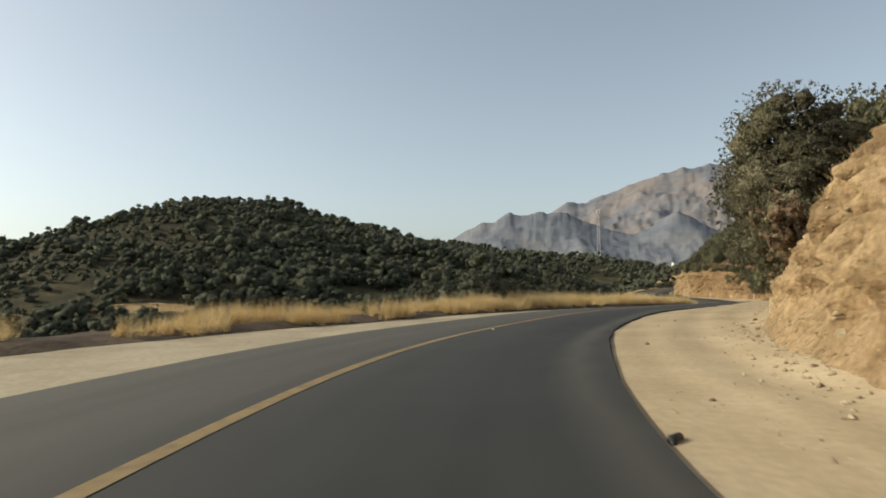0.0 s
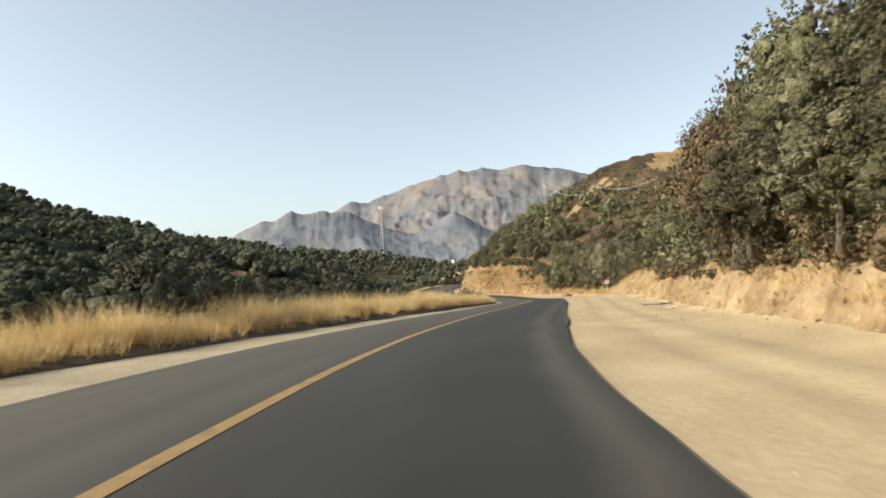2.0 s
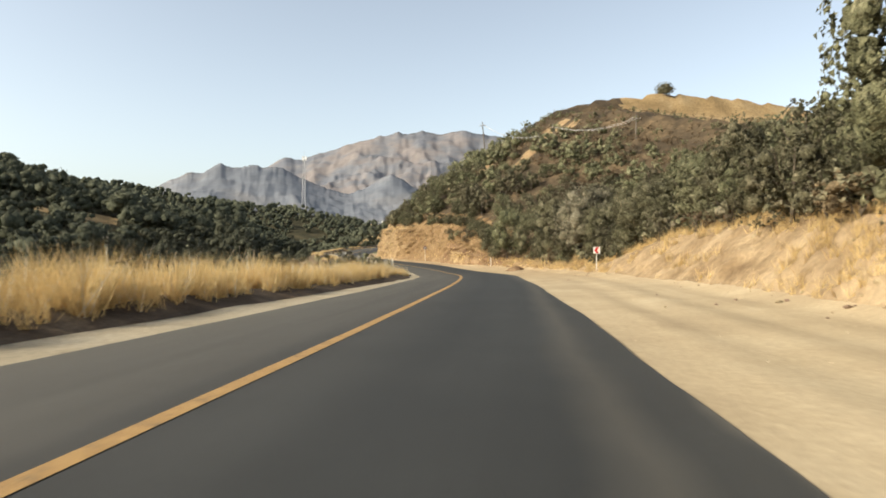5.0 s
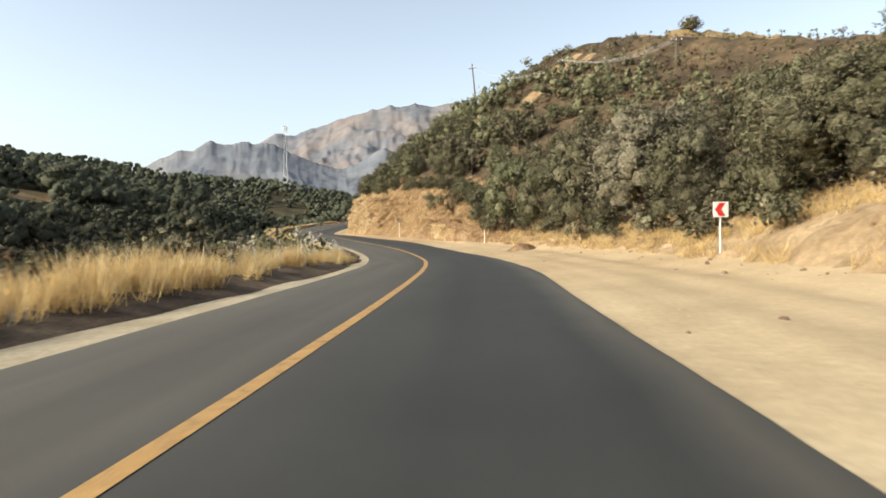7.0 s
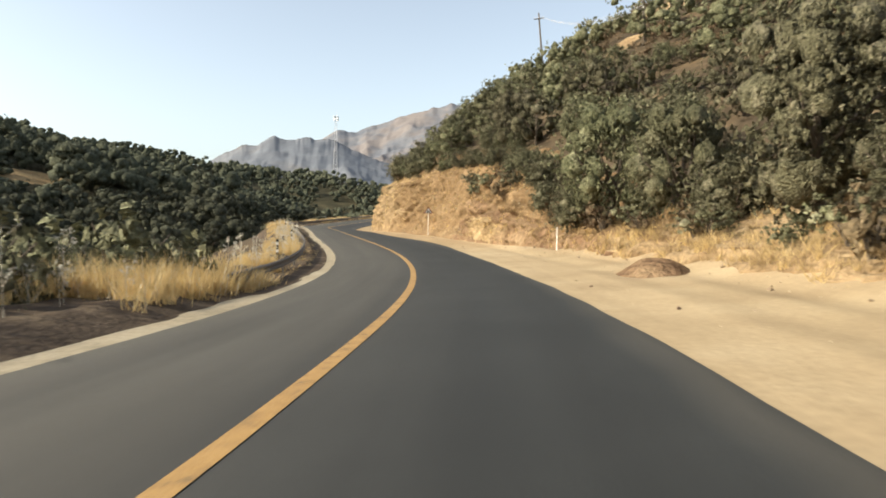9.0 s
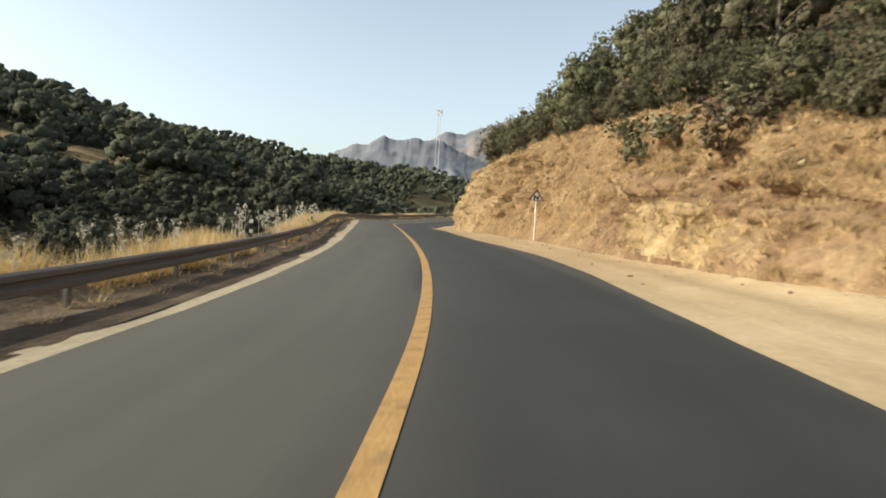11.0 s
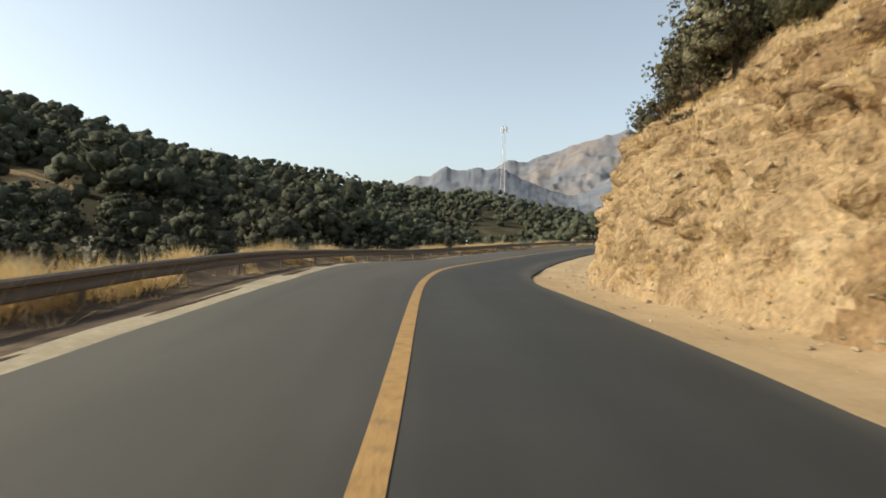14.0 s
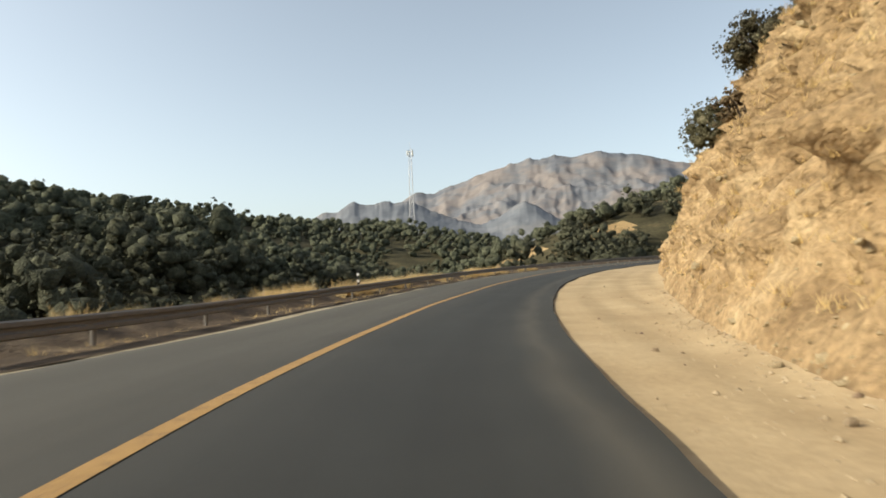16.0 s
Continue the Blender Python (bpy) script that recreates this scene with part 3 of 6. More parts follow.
def build_ground():
    xs, ys = spread(-70, 170, 1.6, 4200), spread(-50, 310, 1.6, 4200)
    gx, gy = np.meshgrid(xs, ys, indexing="ij")
    z = terrain(gx, gy)
    me = fast_mesh("ground", np.stack([gx, gy, z], -1).reshape(-1, 3), grid_faces(len(xs), len(ys)), HILL, smooth=True)
    for mat in (GOLD, FLOOR, CUT):
        me.materials.append(mat)
    cx, cy = ((g[:-1, :-1] + g[1:, 1:]) / 2 for g in (gx, gy))
    k, d, dist = nearest(cx.ravel(), cy.ravel())
    d = np.where(d >= 0, dist, -dist)
    over = d - FOOT[k] - RUN[k]
    x, y = cx.ravel(), cy.ravel()
    ragged = 9 * fbm(x / 12, y / 12, 3, 5)
    kind = np.where((over > PLATEAU[k] + 3 + ragged) & (STATION[k] < 235), 1, 0)
    kind = np.where((d < -13 - ragged * 0.3) | (STATION[k] > 262), 2, kind)
    for px, py, rx, ry in FIELDS:
        kind = np.where(((x - px) / rx) ** 2 + ((y - py) / ry) ** 2 < 1 + 0.05 * ragged, 1, kind)
    for px, py, r in SCARS:
        kind = np.where((x - px) ** 2 + (y - py) ** 2 < r * r * (1 + 0.08 * ragged), 3, kind)
    me.polygons.foreach_set("material_index", kind.astype(np.int32))
    me.update()
    tagged(new("ground", me), "dry tan hillside ground with sparse grass and bare soil", "ground", kind="structure")


build_ground()


def strip(name, mat, offsets, height, k0=0, k1=None, step=1, smooth=True):
    """A strip along the road. offsets: (samples, columns) distances across; height: the same shape."""
    ks = np.arange(k0, k1 or len(CENTRE), step)
    off, z = offsets[ks], height[ks]
    xy = CENTRE[ks][:, None] + RIGHT[ks][:, None] * off[..., None]
    v = np.concatenate([xy, z[..., None]], -1)
    me = fast_mesh(name, v.reshape(-1, 3), grid_faces(len(ks), off.shape[1])[:, ::-1], mat, smooth)
    at = me.attributes.new("across", "FLOAT", "POINT")
    at.data.foreach_set("value", off.ravel().astype(np.float32))
    way = me.attributes.new("along", "FLOAT", "POINT")
    way.data.foreach_set("value", np.repeat(ks * 0.5, off.shape[1]).astype(np.float32))
    return new(name, me)


N = len(CENTRE)
KS = np.arange(N)


def build_road():
    wob_l, wob_r = 0.10 * fbm(KS / 9, KS * 0, 4, 1), 0.10 * fbm(KS / 7, KS * 0 + 9, 4, 2)
    off = LE[:, None] + (RE - LE)[:, None] * np.linspace(0, 1, 15)
    off[:, 0] += wob_l
    off[:, -1] += wob_r
    off = np.concatenate([off[:, :1] - 0.05, off, off[:, -1:] + 0.05], 1)
    z = surface(KS[:, None], off) + 0.012 * fbm(off / 1.5, KS[:, None] / 12, 3, 3)
    z[:, 0] -= 0.10
    z[:, -1] -= 0.10
    tagged(strip("road", ASPHALT, off, z, smooth=False), "dark grey worn asphalt road dusted along both edges", "road", kind="structure")
    line = np.tile(np.array([-0.09, 0.0, 0.09]), (N, 1)) + 0.012 * fbm(KS / 5, KS * 0, 3, 4)[:, None]
    zl = surface(KS[:, None], line) + 0.012 * fbm(line / 1.5, KS[:, None] / 12, 3, 3) + 0.006
    tagged(strip("centre_line", YELLOW, line, zl), "worn orange-yellow painted line along the road", "road marking", kind="structure")


def shoulder_z(k, d):
    ruts = 0.02 * np.sin(d * 4.1 + 1.2 * fbm(k / 30, d * 0, 3, 1)) * np.clip(d - 4.2, 0, 1)
    return surface(k, d) - 0.035 + 0.05 * fbm(d / 1.2, k / 5.0, 4, 2) - 0.02 + ruts + 0.34 * np.clip((d - FOOT[k] + 1.5) / 1.9, 0, 1.2) ** 2


BERM = along([(-60, 0.12), (40, 0.20), (60, 0.32), (95, 0.32), (112, 0.30), (122, 0.26), (280, 0.24)])
BERM_FROM = soften(along([(-60, 0.0), (112, 0.0), (122, 0.30), (280, 0.30)]))
DIP = soften(along([(-60, 0.0), (112, 0.0), (150, 0.0), (162, -0.10), (175, -0.20), (182, -0.18), (190, -0.12), (198, -0.06), (280, -0.04)]))      # the verge sinks with the rail


def berm(k, u):
    """Rise of the earth along the verge; behind the rail where there is one."""
    return np.clip((u - BERM_FROM[k]) * np.interp(STATION[k], [60, 80, 110, 122], [6, 4, 4, 6]), 0, 1) * BERM[k] + DIP[k] * np.clip(u * 5, 0, 1)


SPILL = soften(along([(-60, 0.6), (108, 0.6), (120, 0.12), (280, 0.12)]))
LIFT = soften(along([(-60, 0.0), (108, 0.0), (120, 0.03), (280, 0.03)]))


def build_shoulders():
    u = np.linspace(0, 1, 30)
    off = RE[:, None] - 0.4 + (FOOT + 1.2 - RE)[:, None] * u
    z = shoulder_z(KS[:, None], off)
    tagged(strip("dirt_shoulder", SHOULDER, off, z), "pale sandy dirt shoulder with scattered gravel", "road shoulder", kind="structure")
    u = np.linspace(0, 1, 10)
    off = LE[:, None] + 0.4 - (DIRT[:, None] + 0.4 + SPILL[:, None]) * u
    z = shoulder_z(KS[:, None], off)
    tagged(strip("dirt_shoulder", EDGE_DUST, off, z), "narrow strip of pale dust beside the asphalt", "road shoulder", kind="structure")
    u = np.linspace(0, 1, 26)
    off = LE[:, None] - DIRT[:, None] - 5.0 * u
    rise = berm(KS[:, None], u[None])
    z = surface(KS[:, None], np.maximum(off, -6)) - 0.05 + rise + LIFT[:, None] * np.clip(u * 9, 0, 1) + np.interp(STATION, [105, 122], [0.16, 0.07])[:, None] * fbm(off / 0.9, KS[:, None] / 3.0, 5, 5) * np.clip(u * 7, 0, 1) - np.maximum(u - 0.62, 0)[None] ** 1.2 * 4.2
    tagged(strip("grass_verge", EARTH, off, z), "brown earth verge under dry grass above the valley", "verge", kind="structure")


def bank_point(k, u):
    """A place on the cut beside the road; u runs from 0 at its foot to 1 at its top edge and on to 1.5 on the hill."""
    k, u = np.broadcast_arrays(np.atleast_1d(np.asarray(k, float)), np.atleast_1d(np.asarray(u, float)))
    foot, run, bank = (np.interp(k, KS, a) for a in (FOOT, RUN, BANK))
    face = np.clip(u, 0, 1)
    lump = fbm(k / 9.0, u * bank / 2.2, 4, 1)
    crag = ridged(k / 3.6 + 0.6 * u, u * bank / 1.7, 5, 2) - 0.55
    size = np.clip(bank / 4.2, 0.38, 1.0) * (1 + 0.45 * np.clip((np.interp(k, KS, STATION) - 158) / 12, 0, 1))
    grit = ridged(k / 1.3 + 1.2 * u, u * bank / 0.7, 4, 4) - 0.55
    chip = fbm(k / 0.9, u * bank / 0.45, 3, 1)
    st = np.interp(k, KS, STATION)
    soft = 1 - 0.6 * np.clip((st - 22) / 8, 0, 1) * np.clip((100 - st) / 14, 0, 1)
    push = (0.9 * lump + 0.95 * crag * (0.5 + 0.5 * soft) + (1.0 * grit + 0.7 * chip) * soft) * size * np.clip(np.sin(np.pi * np.clip(u, 0, 1.0)) * 1.4, 0, 1)
    rib = (ridged(k / 2.6 + 0.3 * u, u * 0.7, 3, 3) - 0.55) * np.clip(1.6 - bank / 2.6, 0, 1)
    push = push + 0.75 * rib * np.clip(np.sin(np.pi * np.clip(u, 0, 1.0)) * 1.6, 0, 1)
    brow = np.interp(st, [130, 134, 137, 140.5, 143, 146], [0.34, 0.40, 0.40, 0.36, 0.27, 0.14]) + 0.05 * fbm(k / 1.5, k * 0, 3, 2)
    here = np.clip((st - 131) / 3, 0, 1) * np.clip((147 - st) / 2, 0, 1)
    push = push + here * (0.42 * np.clip(u / 0.1, 0, 1) * np.clip((brow - u) / 0.03, 0, 1) - 0.30 * np.exp(-((u - brow - 0.045) / 0.035) ** 2))
    sign = np.exp(-((st - 152.5) / 2.5) ** 2)
    push = push * (1 - 0.85 * sign)
    d = foot + run * (0.12 * face + 0.88 * face**1.15) + np.maximum(u - 1, 0) * 7.0 - push - 0.55 * np.clip(1 - u / 0.17, 0, 1) ** 1.5 * np.clip(bank / 4, 0.3, 1)
    z = np.interp(k, KS, ROADZ) - 0.04 + bank * (1 - (1 - face) ** 1.25) + np.interp(k, KS, TILT) * 6
    z = z + 0.18 * fbm(k / 3.0, u * 9, 3, 3) * np.clip(u * 5, 0, 1) * size
    x = np.interp(k, KS, CENTRE[:, 0]) + np.interp(k, KS, RIGHT[:, 0]) * d
    y = np.interp(k, KS, CENTRE[:, 1]) + np.interp(k, KS, RIGHT[:, 1]) * d
    apron = u > 1.0
    if apron.any():
        w = np.clip((u[apron] - 1.0) / 0.08, 0, 1)
        z[apron] = z[apron] * (1 - w) + (terrain(x[apron], y[apron], lower=False) + 0.06 - np.clip((u[apron] - 1.38) / 0.12, 0, 1) * 0.5) * w
    return x, y, z


def build_bank():
    ks, us = np.arange(0, N - 1, 0.37), np.concatenate([np.linspace(-0.06, 1, 42), np.linspace(1.03, 1.5, 9)])
    x, y, z = bank_point(ks[:, None], us[None])
    me = fast_mesh("cut_bank", np.stack([x, y, z], -1).reshape(-1, 3), grid_faces(len(ks), len(us))[:, ::-1], CUT, smooth=True)
    for mat in (ROCKCUT, RED_SOIL, PALE_ROCK, PALE_SOIL):
        me.materials.append(mat)
    st = np.interp((ks[:-1] + ks[1:]) / 2, KS, STATION)[:, None] + 18 * fbm(ks[:-1, None] / 14, us[None, :-1] * 5, 3, 2)
    kind = ((st > 122) & (st < 170)).astype(np.int32)
    near_st = np.interp((ks[:-1] + ks[1:]) / 2, KS, STATION)[:, None] + 2.5 * fbm(ks[:-1, None] / 4, us[None, :-1] * 9, 3, 1)
    level = us[None, :-1] + 0.12 * fbm(ks[:-1, None] / 3, us[None, :-1] * 8, 3, 4)
    kind = np.where((near_st > 124) & (near_st < 147) & (level < 0.46), 2, kind)
    kind = np.where((near_st > 136.5) & (near_st < 142.5) & (level > 0.03) & (level < 0.30), 3, kind)
    kind = np.where((near_st > 25) & (near_st < 104) & (level < 1.02), 4, kind)
    me.polygons.foreach_set("material_index", kind.astype(np.int32).ravel())
    me.update()
    tagged(new("cut_bank", me), "ochre earth and broken rock cutting beside the road", "cut bank", kind="structure")


build_road()
build_shoulders()
build_bank()


# ---- far mountains ----
def build_mountain(name, label, profile, near, crest, back, seed, relief, rock):
    """profile: (degrees to the right of +y, degrees up) of the crest line."""
    p = np.array(profile, float)
    az = np.linspace(p[0, 0], p[-1, 0], 340)
    r = np.concatenate([np.linspace(near, crest, 70), np.linspace(crest, back, 6)[1:]])
    a, rr = np.meshgrid(az, r, indexing="ij")
    x, y = 35 + rr * np.sin(np.radians(a)), 90 + rr * np.cos(np.radians(a))
    u = np.clip((rr - near) / (crest - near), 0, 1)

    def height(bearing, blur):
        return sum(np.interp(bearing + o, p[:, 0], np.tan(np.radians(p[:, 1]))) for o in np.linspace(-blur, blur, 13)) / 13

    # spurs leave the crest and wander as they come down
    bend = a + (1 - u) * 7 * fbm(x / 520, y / 520, 4, seed) + (1 - u) ** 2 * 5 * fbm(x / 170, y / 170, 3, seed + 3)
    near_top = np.clip((u - 0.80) / 0.2, 0, 1)
    h = (height(bend, 0.35) * near_top + height(bend, 3.5) * (1 - near_top)) * crest
    h = h + crest * near_top**2 * 0.0030 * fbm(a * 2.4, a * 0 + seed, 4, seed)
    body = h * (0.35 * u + 0.65 * u**1.7)
    gully = ridged(bend / 5.5, u * 2.2 + 0.4 * fbm(x / 300, y / 300, 3, 2), 5, seed) - 0.6
    lump = ridged(x / 430, y / 520, 4, seed + 2) - 0.6
    cleft = ridged(bend / 1.9, u * 1.6 + 0.5 * fbm(x / 200, y / 200, 3, 4), 4, seed + 1) - 0.6
    spur = (gully * 0.48 + lump * 0.74 + cleft * 0.20) * relief * h * np.clip(np.sin(np.pi * np.minimum(u, 0.985)), 0, 1) ** 0.75
    fine = fbm(x / 60, y / 60, 5, seed + 1) * 0.045 * h * np.clip(u * 3, 0, 1) * (1 - 0.7 * u**6)
    z = body + spur + fine - np.clip((rr - crest) / (back - crest), 0, 1) * h * 0.7 - 40 * (1 - u)
    me = fast_mesh(name, np.stack([x, y, z], -1).reshape(-1, 3), grid_faces(len(az), len(r)), rock, smooth=True)
    tagged(new(name, me), label, "mountain", kind="structure")


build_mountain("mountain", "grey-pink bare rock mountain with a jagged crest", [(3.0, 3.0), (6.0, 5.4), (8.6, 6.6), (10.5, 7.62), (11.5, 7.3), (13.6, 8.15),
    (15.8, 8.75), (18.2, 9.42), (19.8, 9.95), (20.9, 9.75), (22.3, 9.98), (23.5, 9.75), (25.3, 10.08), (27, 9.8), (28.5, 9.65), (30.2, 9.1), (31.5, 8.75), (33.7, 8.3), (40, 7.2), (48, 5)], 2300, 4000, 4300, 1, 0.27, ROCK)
# Foothills and far ridge have the haze painted into their rock colour.
build_mountain("mountain", "rocky foothills with small sharp peaks, haze-blue in colour", [(-4.0, 1.5), (-1.5, 3.4), (0.5, 4.9), (1.1, 5.2), (2.8, 6.1), (3.7, 6.0), (5.3, 7.05), (6.0, 6.65), (6.8, 6.65), (7.9, 7.0), (8.6, 6.7), (9.8, 6.9), (11.5, 6.1), (13.5, 5.2), (15.8, 4.6), (17.8, 5.6), (19.2, 6.5), (20.0, 6.1), (22, 4.8), (25, 3.6), (28, 2.0)], 1900, 3000, 3200, 5, 0.25, HAZED_ROCK)
build_mountain("mountain", "pale hazy ridge far beyond the wooded hill", [(-46, 2.0), (-38, 2.6), (-33.5, 3.6), (-31.7, 4.3), (-30, 4.95), (-27.8, 5.05), (-25, 4.2), (-20, 3), (-14, 2)], 3000, 4200, 4450, 3, 0.12, HAZED_ROCK)


# ---- trees ----
def leaf_cards(rng, centres, outward, size, flat=0.70, corners=4, round_off=0.60):
    """One small bent leaf sprig at each centre: a rhombus, or a triangle for trees. Gives verts, faces and normals that follow the crown."""
    n = len(centres)
    nrm = outward * flat + rng.normal(size=(n, 3)) * (1 - flat)
    nrm /= np.linalg.norm(nrm, axis=1)[:, None] + 1e-9
    t = np.cross(nrm, rng.normal(size=(n, 3)))
    t /= np.linalg.norm(t, axis=1)[:, None] + 1e-9
    b = np.cross(nrm, t)
    s = (size * rng.uniform(0.6, 1.35, n))[:, None]
    soft = outward * round_off + nrm * (1 - round_off)
    soft /= np.linalg.norm(soft, axis=1)[:, None] + 1e-9
    if corners == 3:
        v = np.stack([centres + t * s, centres + b * s * 0.8 - t * s * 0.5, centres - b * s * 0.8 - t * s * 0.5], 1)
    else:
        v = np.stack([centres + t * s, centres + b * s * 0.55 + nrm * s * 0.15, centres - t * s, centres - b * s * 0.55 + nrm * s * 0.15], 1)
    return v.reshape(-1, 3), np.arange(corners * n).reshape(-1, corners), np.repeat(soft, corners, 0)


def clump(level):
    bm = bmesh.new()
    bmesh.ops.create_icosphere(bm, subdivisions=level, radius=1)
    v, f = np.array([v.co[:] for v in bm.verts]), np.array([[v.index for v in f.verts] for f in bm.faces])
    bm.free()
    return v, f


CLUMPS = [clump(1), clump(2)]


def crown(rng, radius, low, high, lobes, leaves, size, sprig=1, corners=3, core=0.46):
    """Verts, faces and normals of a crown between two heights: lobes of leaf sprigs with gaps between them."""
    vs, fs, ns, base = [], [], [], 0
    mid, half = (low + high) / 2, (high - low) / 2
    per = max(leaves // lobes, 1)
    for k in range(lobes):
        a, h = rng.uniform(0, 2 * math.pi), rng.uniform(-0.8, 0.85)
        out = radius * 0.70 * max(0.05, 1 - h * h) ** (0.7 if h > 0 else 0.4) * rng.uniform(0.55, 1.1)
        c = np.array([math.cos(a) * out, math.sin(a) * out, mid + h * half * 0.85])
        r = radius * rng.uniform(0.34, 0.56) * (1 - 0.38 * max(h, 0))
        whole = c - np.array([0, 0, mid - 0.2 * half])
        whole /= np.linalg.norm(whole) + 1e-9
        m = max(per // sprig, 1)
        d = rng.normal(size=(m, 3))
        d /= np.linalg.norm(d, axis=1)[:, None]
        p = c + d * r * rng.uniform(0.74, 1.04, (m, 1)) * np.array([1, 1, 0.85])
        if sprig > 1:
            d = np.repeat(d, sprig, 0) + 0.45 * rng.normal(size=(m * sprig, 3))
            d /= np.linalg.norm(d, axis=1)[:, None]
            p = np.repeat(p, sprig, 0) + d * rng.uniform(0, 1, (m * sprig, 1)) * max(size * 1.6, 0.045 * radius)
        e = 0.75 * d + 0.35 * whole
        e /= np.linalg.norm(e, axis=1)[:, None] + 1e-9
        made = [leaf_cards(rng, p, e, size, corners=corners)]
        # the packed leaves inside the lobe: an uneven clump that the sprigs cover
        cv, cf = CLUMPS[int(size < 0.07)]
        e = cv + 0.5 * whole
        made.append((c + cv * r * core * rng.uniform(0.6, 1.25, (len(cv), 1)) * np.array([1, 1, 0.85]), cf, e / np.linalg.norm(e, axis=1)[:, None]))
        for v, f, n in made:
            vs.append(v), fs.append(f + base), ns.append(n)
            base += len(v)
    return np.concatenate(vs), np.concatenate(fs), np.concatenate(ns)


def limb(points, radii, seg=7):
    """A tapered bent tube through the points."""
    p = np.array(points, float)
    p = np.concatenate([[p[0] - 0.01 * (p[1] - p[0])], p, [p[-1] + 0.01 * (p[-1] - p[-2])]])
    radii = [0.0005, *radii, 0.0005]
    vs, fs = [], []
    for i, (c, r) in enumerate(zip(p, radii)):
        d = p[min(i + 1, len(p) - 1)] - p[max(i - 1, 0)]
        d /= np.linalg.norm(d)
        s = np.cross(d, (0.3, 0.9, 0.1))
        s /= np.linalg.norm(s)
        t = np.cross(d, s)
        for j in range(seg):
            a = 2 * math.pi * j / seg
            vs.append(c + r * (math.cos(a) * s + math.sin(a) * t))
    for i in range(len(p) - 1):
        for j in range(seg):
            fs.append((i * seg + j, i * seg + (j + 1) % seg, (i + 1) * seg + (j + 1) % seg, (i + 1) * seg + j))
    return np.array(vs), np.array(fs)


def trunk_mesh(rng, height, radius, limbs, thick):
    vs, fs, base = [], [], 0
    lean = rng.normal(size=2) * 0.08 * height

    def add(pts, rad):
        nonlocal base
        v, f = limb(pts, rad)
        vs.append(v), fs.append(f + base)
        base += len(v)

    fork = height * 0.30
    add([(0, 0, -0.4), (lean[0] * 0.2, lean[1] * 0.2, fork * 0.5), (lean[0] * 0.5, lean[1] * 0.5, fork), (lean[0], lean[1], height * 0.8)], [thick * 1.35, thick, thick * 0.85, thick * 0.2])
    for k in range(limbs):
        a = 2 * math.pi * (k + rng.uniform(-0.3, 0.3)) / limbs
        o = radius * rng.uniform(0.55, 0.85)
        z0 = fork * rng.uniform(0.55, 1.1)
        add([(lean[0] * 0.4, lean[1] * 0.4, z0), (math.cos(a) * o * 0.4, math.sin(a) * o * 0.4, z0 + height * 0.16), (math.cos(a) * o * 0.75, math.sin(a) * o * 0.75, z0 + height * 0.26), (math.cos(a) * o, math.sin(a) * o, z0 + height * rng.uniform(0.28, 0.5))],
            [thick * 0.6, thick * 0.42, thick * 0.28, thick * 0.1])
    return np.concatenate(vs), np.concatenate(fs)


def leafy(name, made, mat):
    v, f, n = made
    return fast_mesh(name, v, f, mat, normals=n)


def make_tree(seed, height, radius, low, lobes, leaves, size, sprig, label, corners=4, leaf=None):
    rng = np.random.RandomState(seed)
    ob = new("oak_tree")
    tagged(ob, label, "tree", group="oak trees")
    t = new("trunk", fast_mesh("trunk", *trunk_mesh(rng, height, radius, 4, 0.024 * height), BARK, smooth=True))
    c = new("crown", leafy("crown", crown(rng, radius, low, height, lobes, leaves, size, sprig, corners, 0.28 if leaf is RUSTY else 0.46), leaf or OAK))
    t.parent = c.parent = ob
    return ob


NEAR_TREES = [make_tree(11, 7.0, 3.5, 0.2, 34, 7400, 0.104, 4, "large grey-green oak tree with a broad leafy crown", 3),
              make_tree(12, 6.2, 3.1, 0.1, 32, 6800, 0.102, 4, "full grey-green oak tree standing on the bank", 3),
              make_tree(13, 4.2, 2.5, 0.0, 24, 5000, 0.094, 4, "low bushy oak with leaves down to the ground", 3)]
HERO_TREES = [make_tree(14, 8.0, 3.9, 0.1, 64, 29000, 0.068, 5, "large grey-green oak tree with a broad leafy crown on the bank", 3),
              make_tree(15, 7.0, 3.5, 0.0, 56, 25000, 0.068, 5, "tall grey-green oak tree leaning over the bank", 3),
              make_tree(16, 9.2, 3.8, 0.7, 84, 46000, 0.068, 5, "great grey-green oak overhanging the road from the bank", 3)]
# Shade on these oaks is put into the colour: the darker WOODS leaves.
VALLEY_TREES = [make_tree(41, 7.0, 3.5, 0.0, 34, 6600, 0.088, 8, "oak tree on the slope below the road, leaves darkened for shade", 3, WOODS),
                make_tree(42, 6.0, 3.3, 0.0, 32, 6000, 0.088, 8, "broad oak tree behind the roadside grass, leaves darkened for shade", 3, WOODS),
                make_tree(43, 4.2, 2.7, 0.0, 22, 4200, 0.086, 8, "bushy oak behind the roadside grass, leaves darkened for shade", 3, WOODS)]
DUSTY_TREE = make_tree(18, 7.0, 4.0, 0.0, 60, 22000, 0.075, 5, "broad dusty pale grey-green oak at the foot of the hill", 3, PALE_OAK)
BROWN_TREE = make_tree(17, 5.2, 2.0, 0.0, 24, 13000, 0.058, 6, "withered oak with red-brown leaves on the bank", 3, RUSTY)
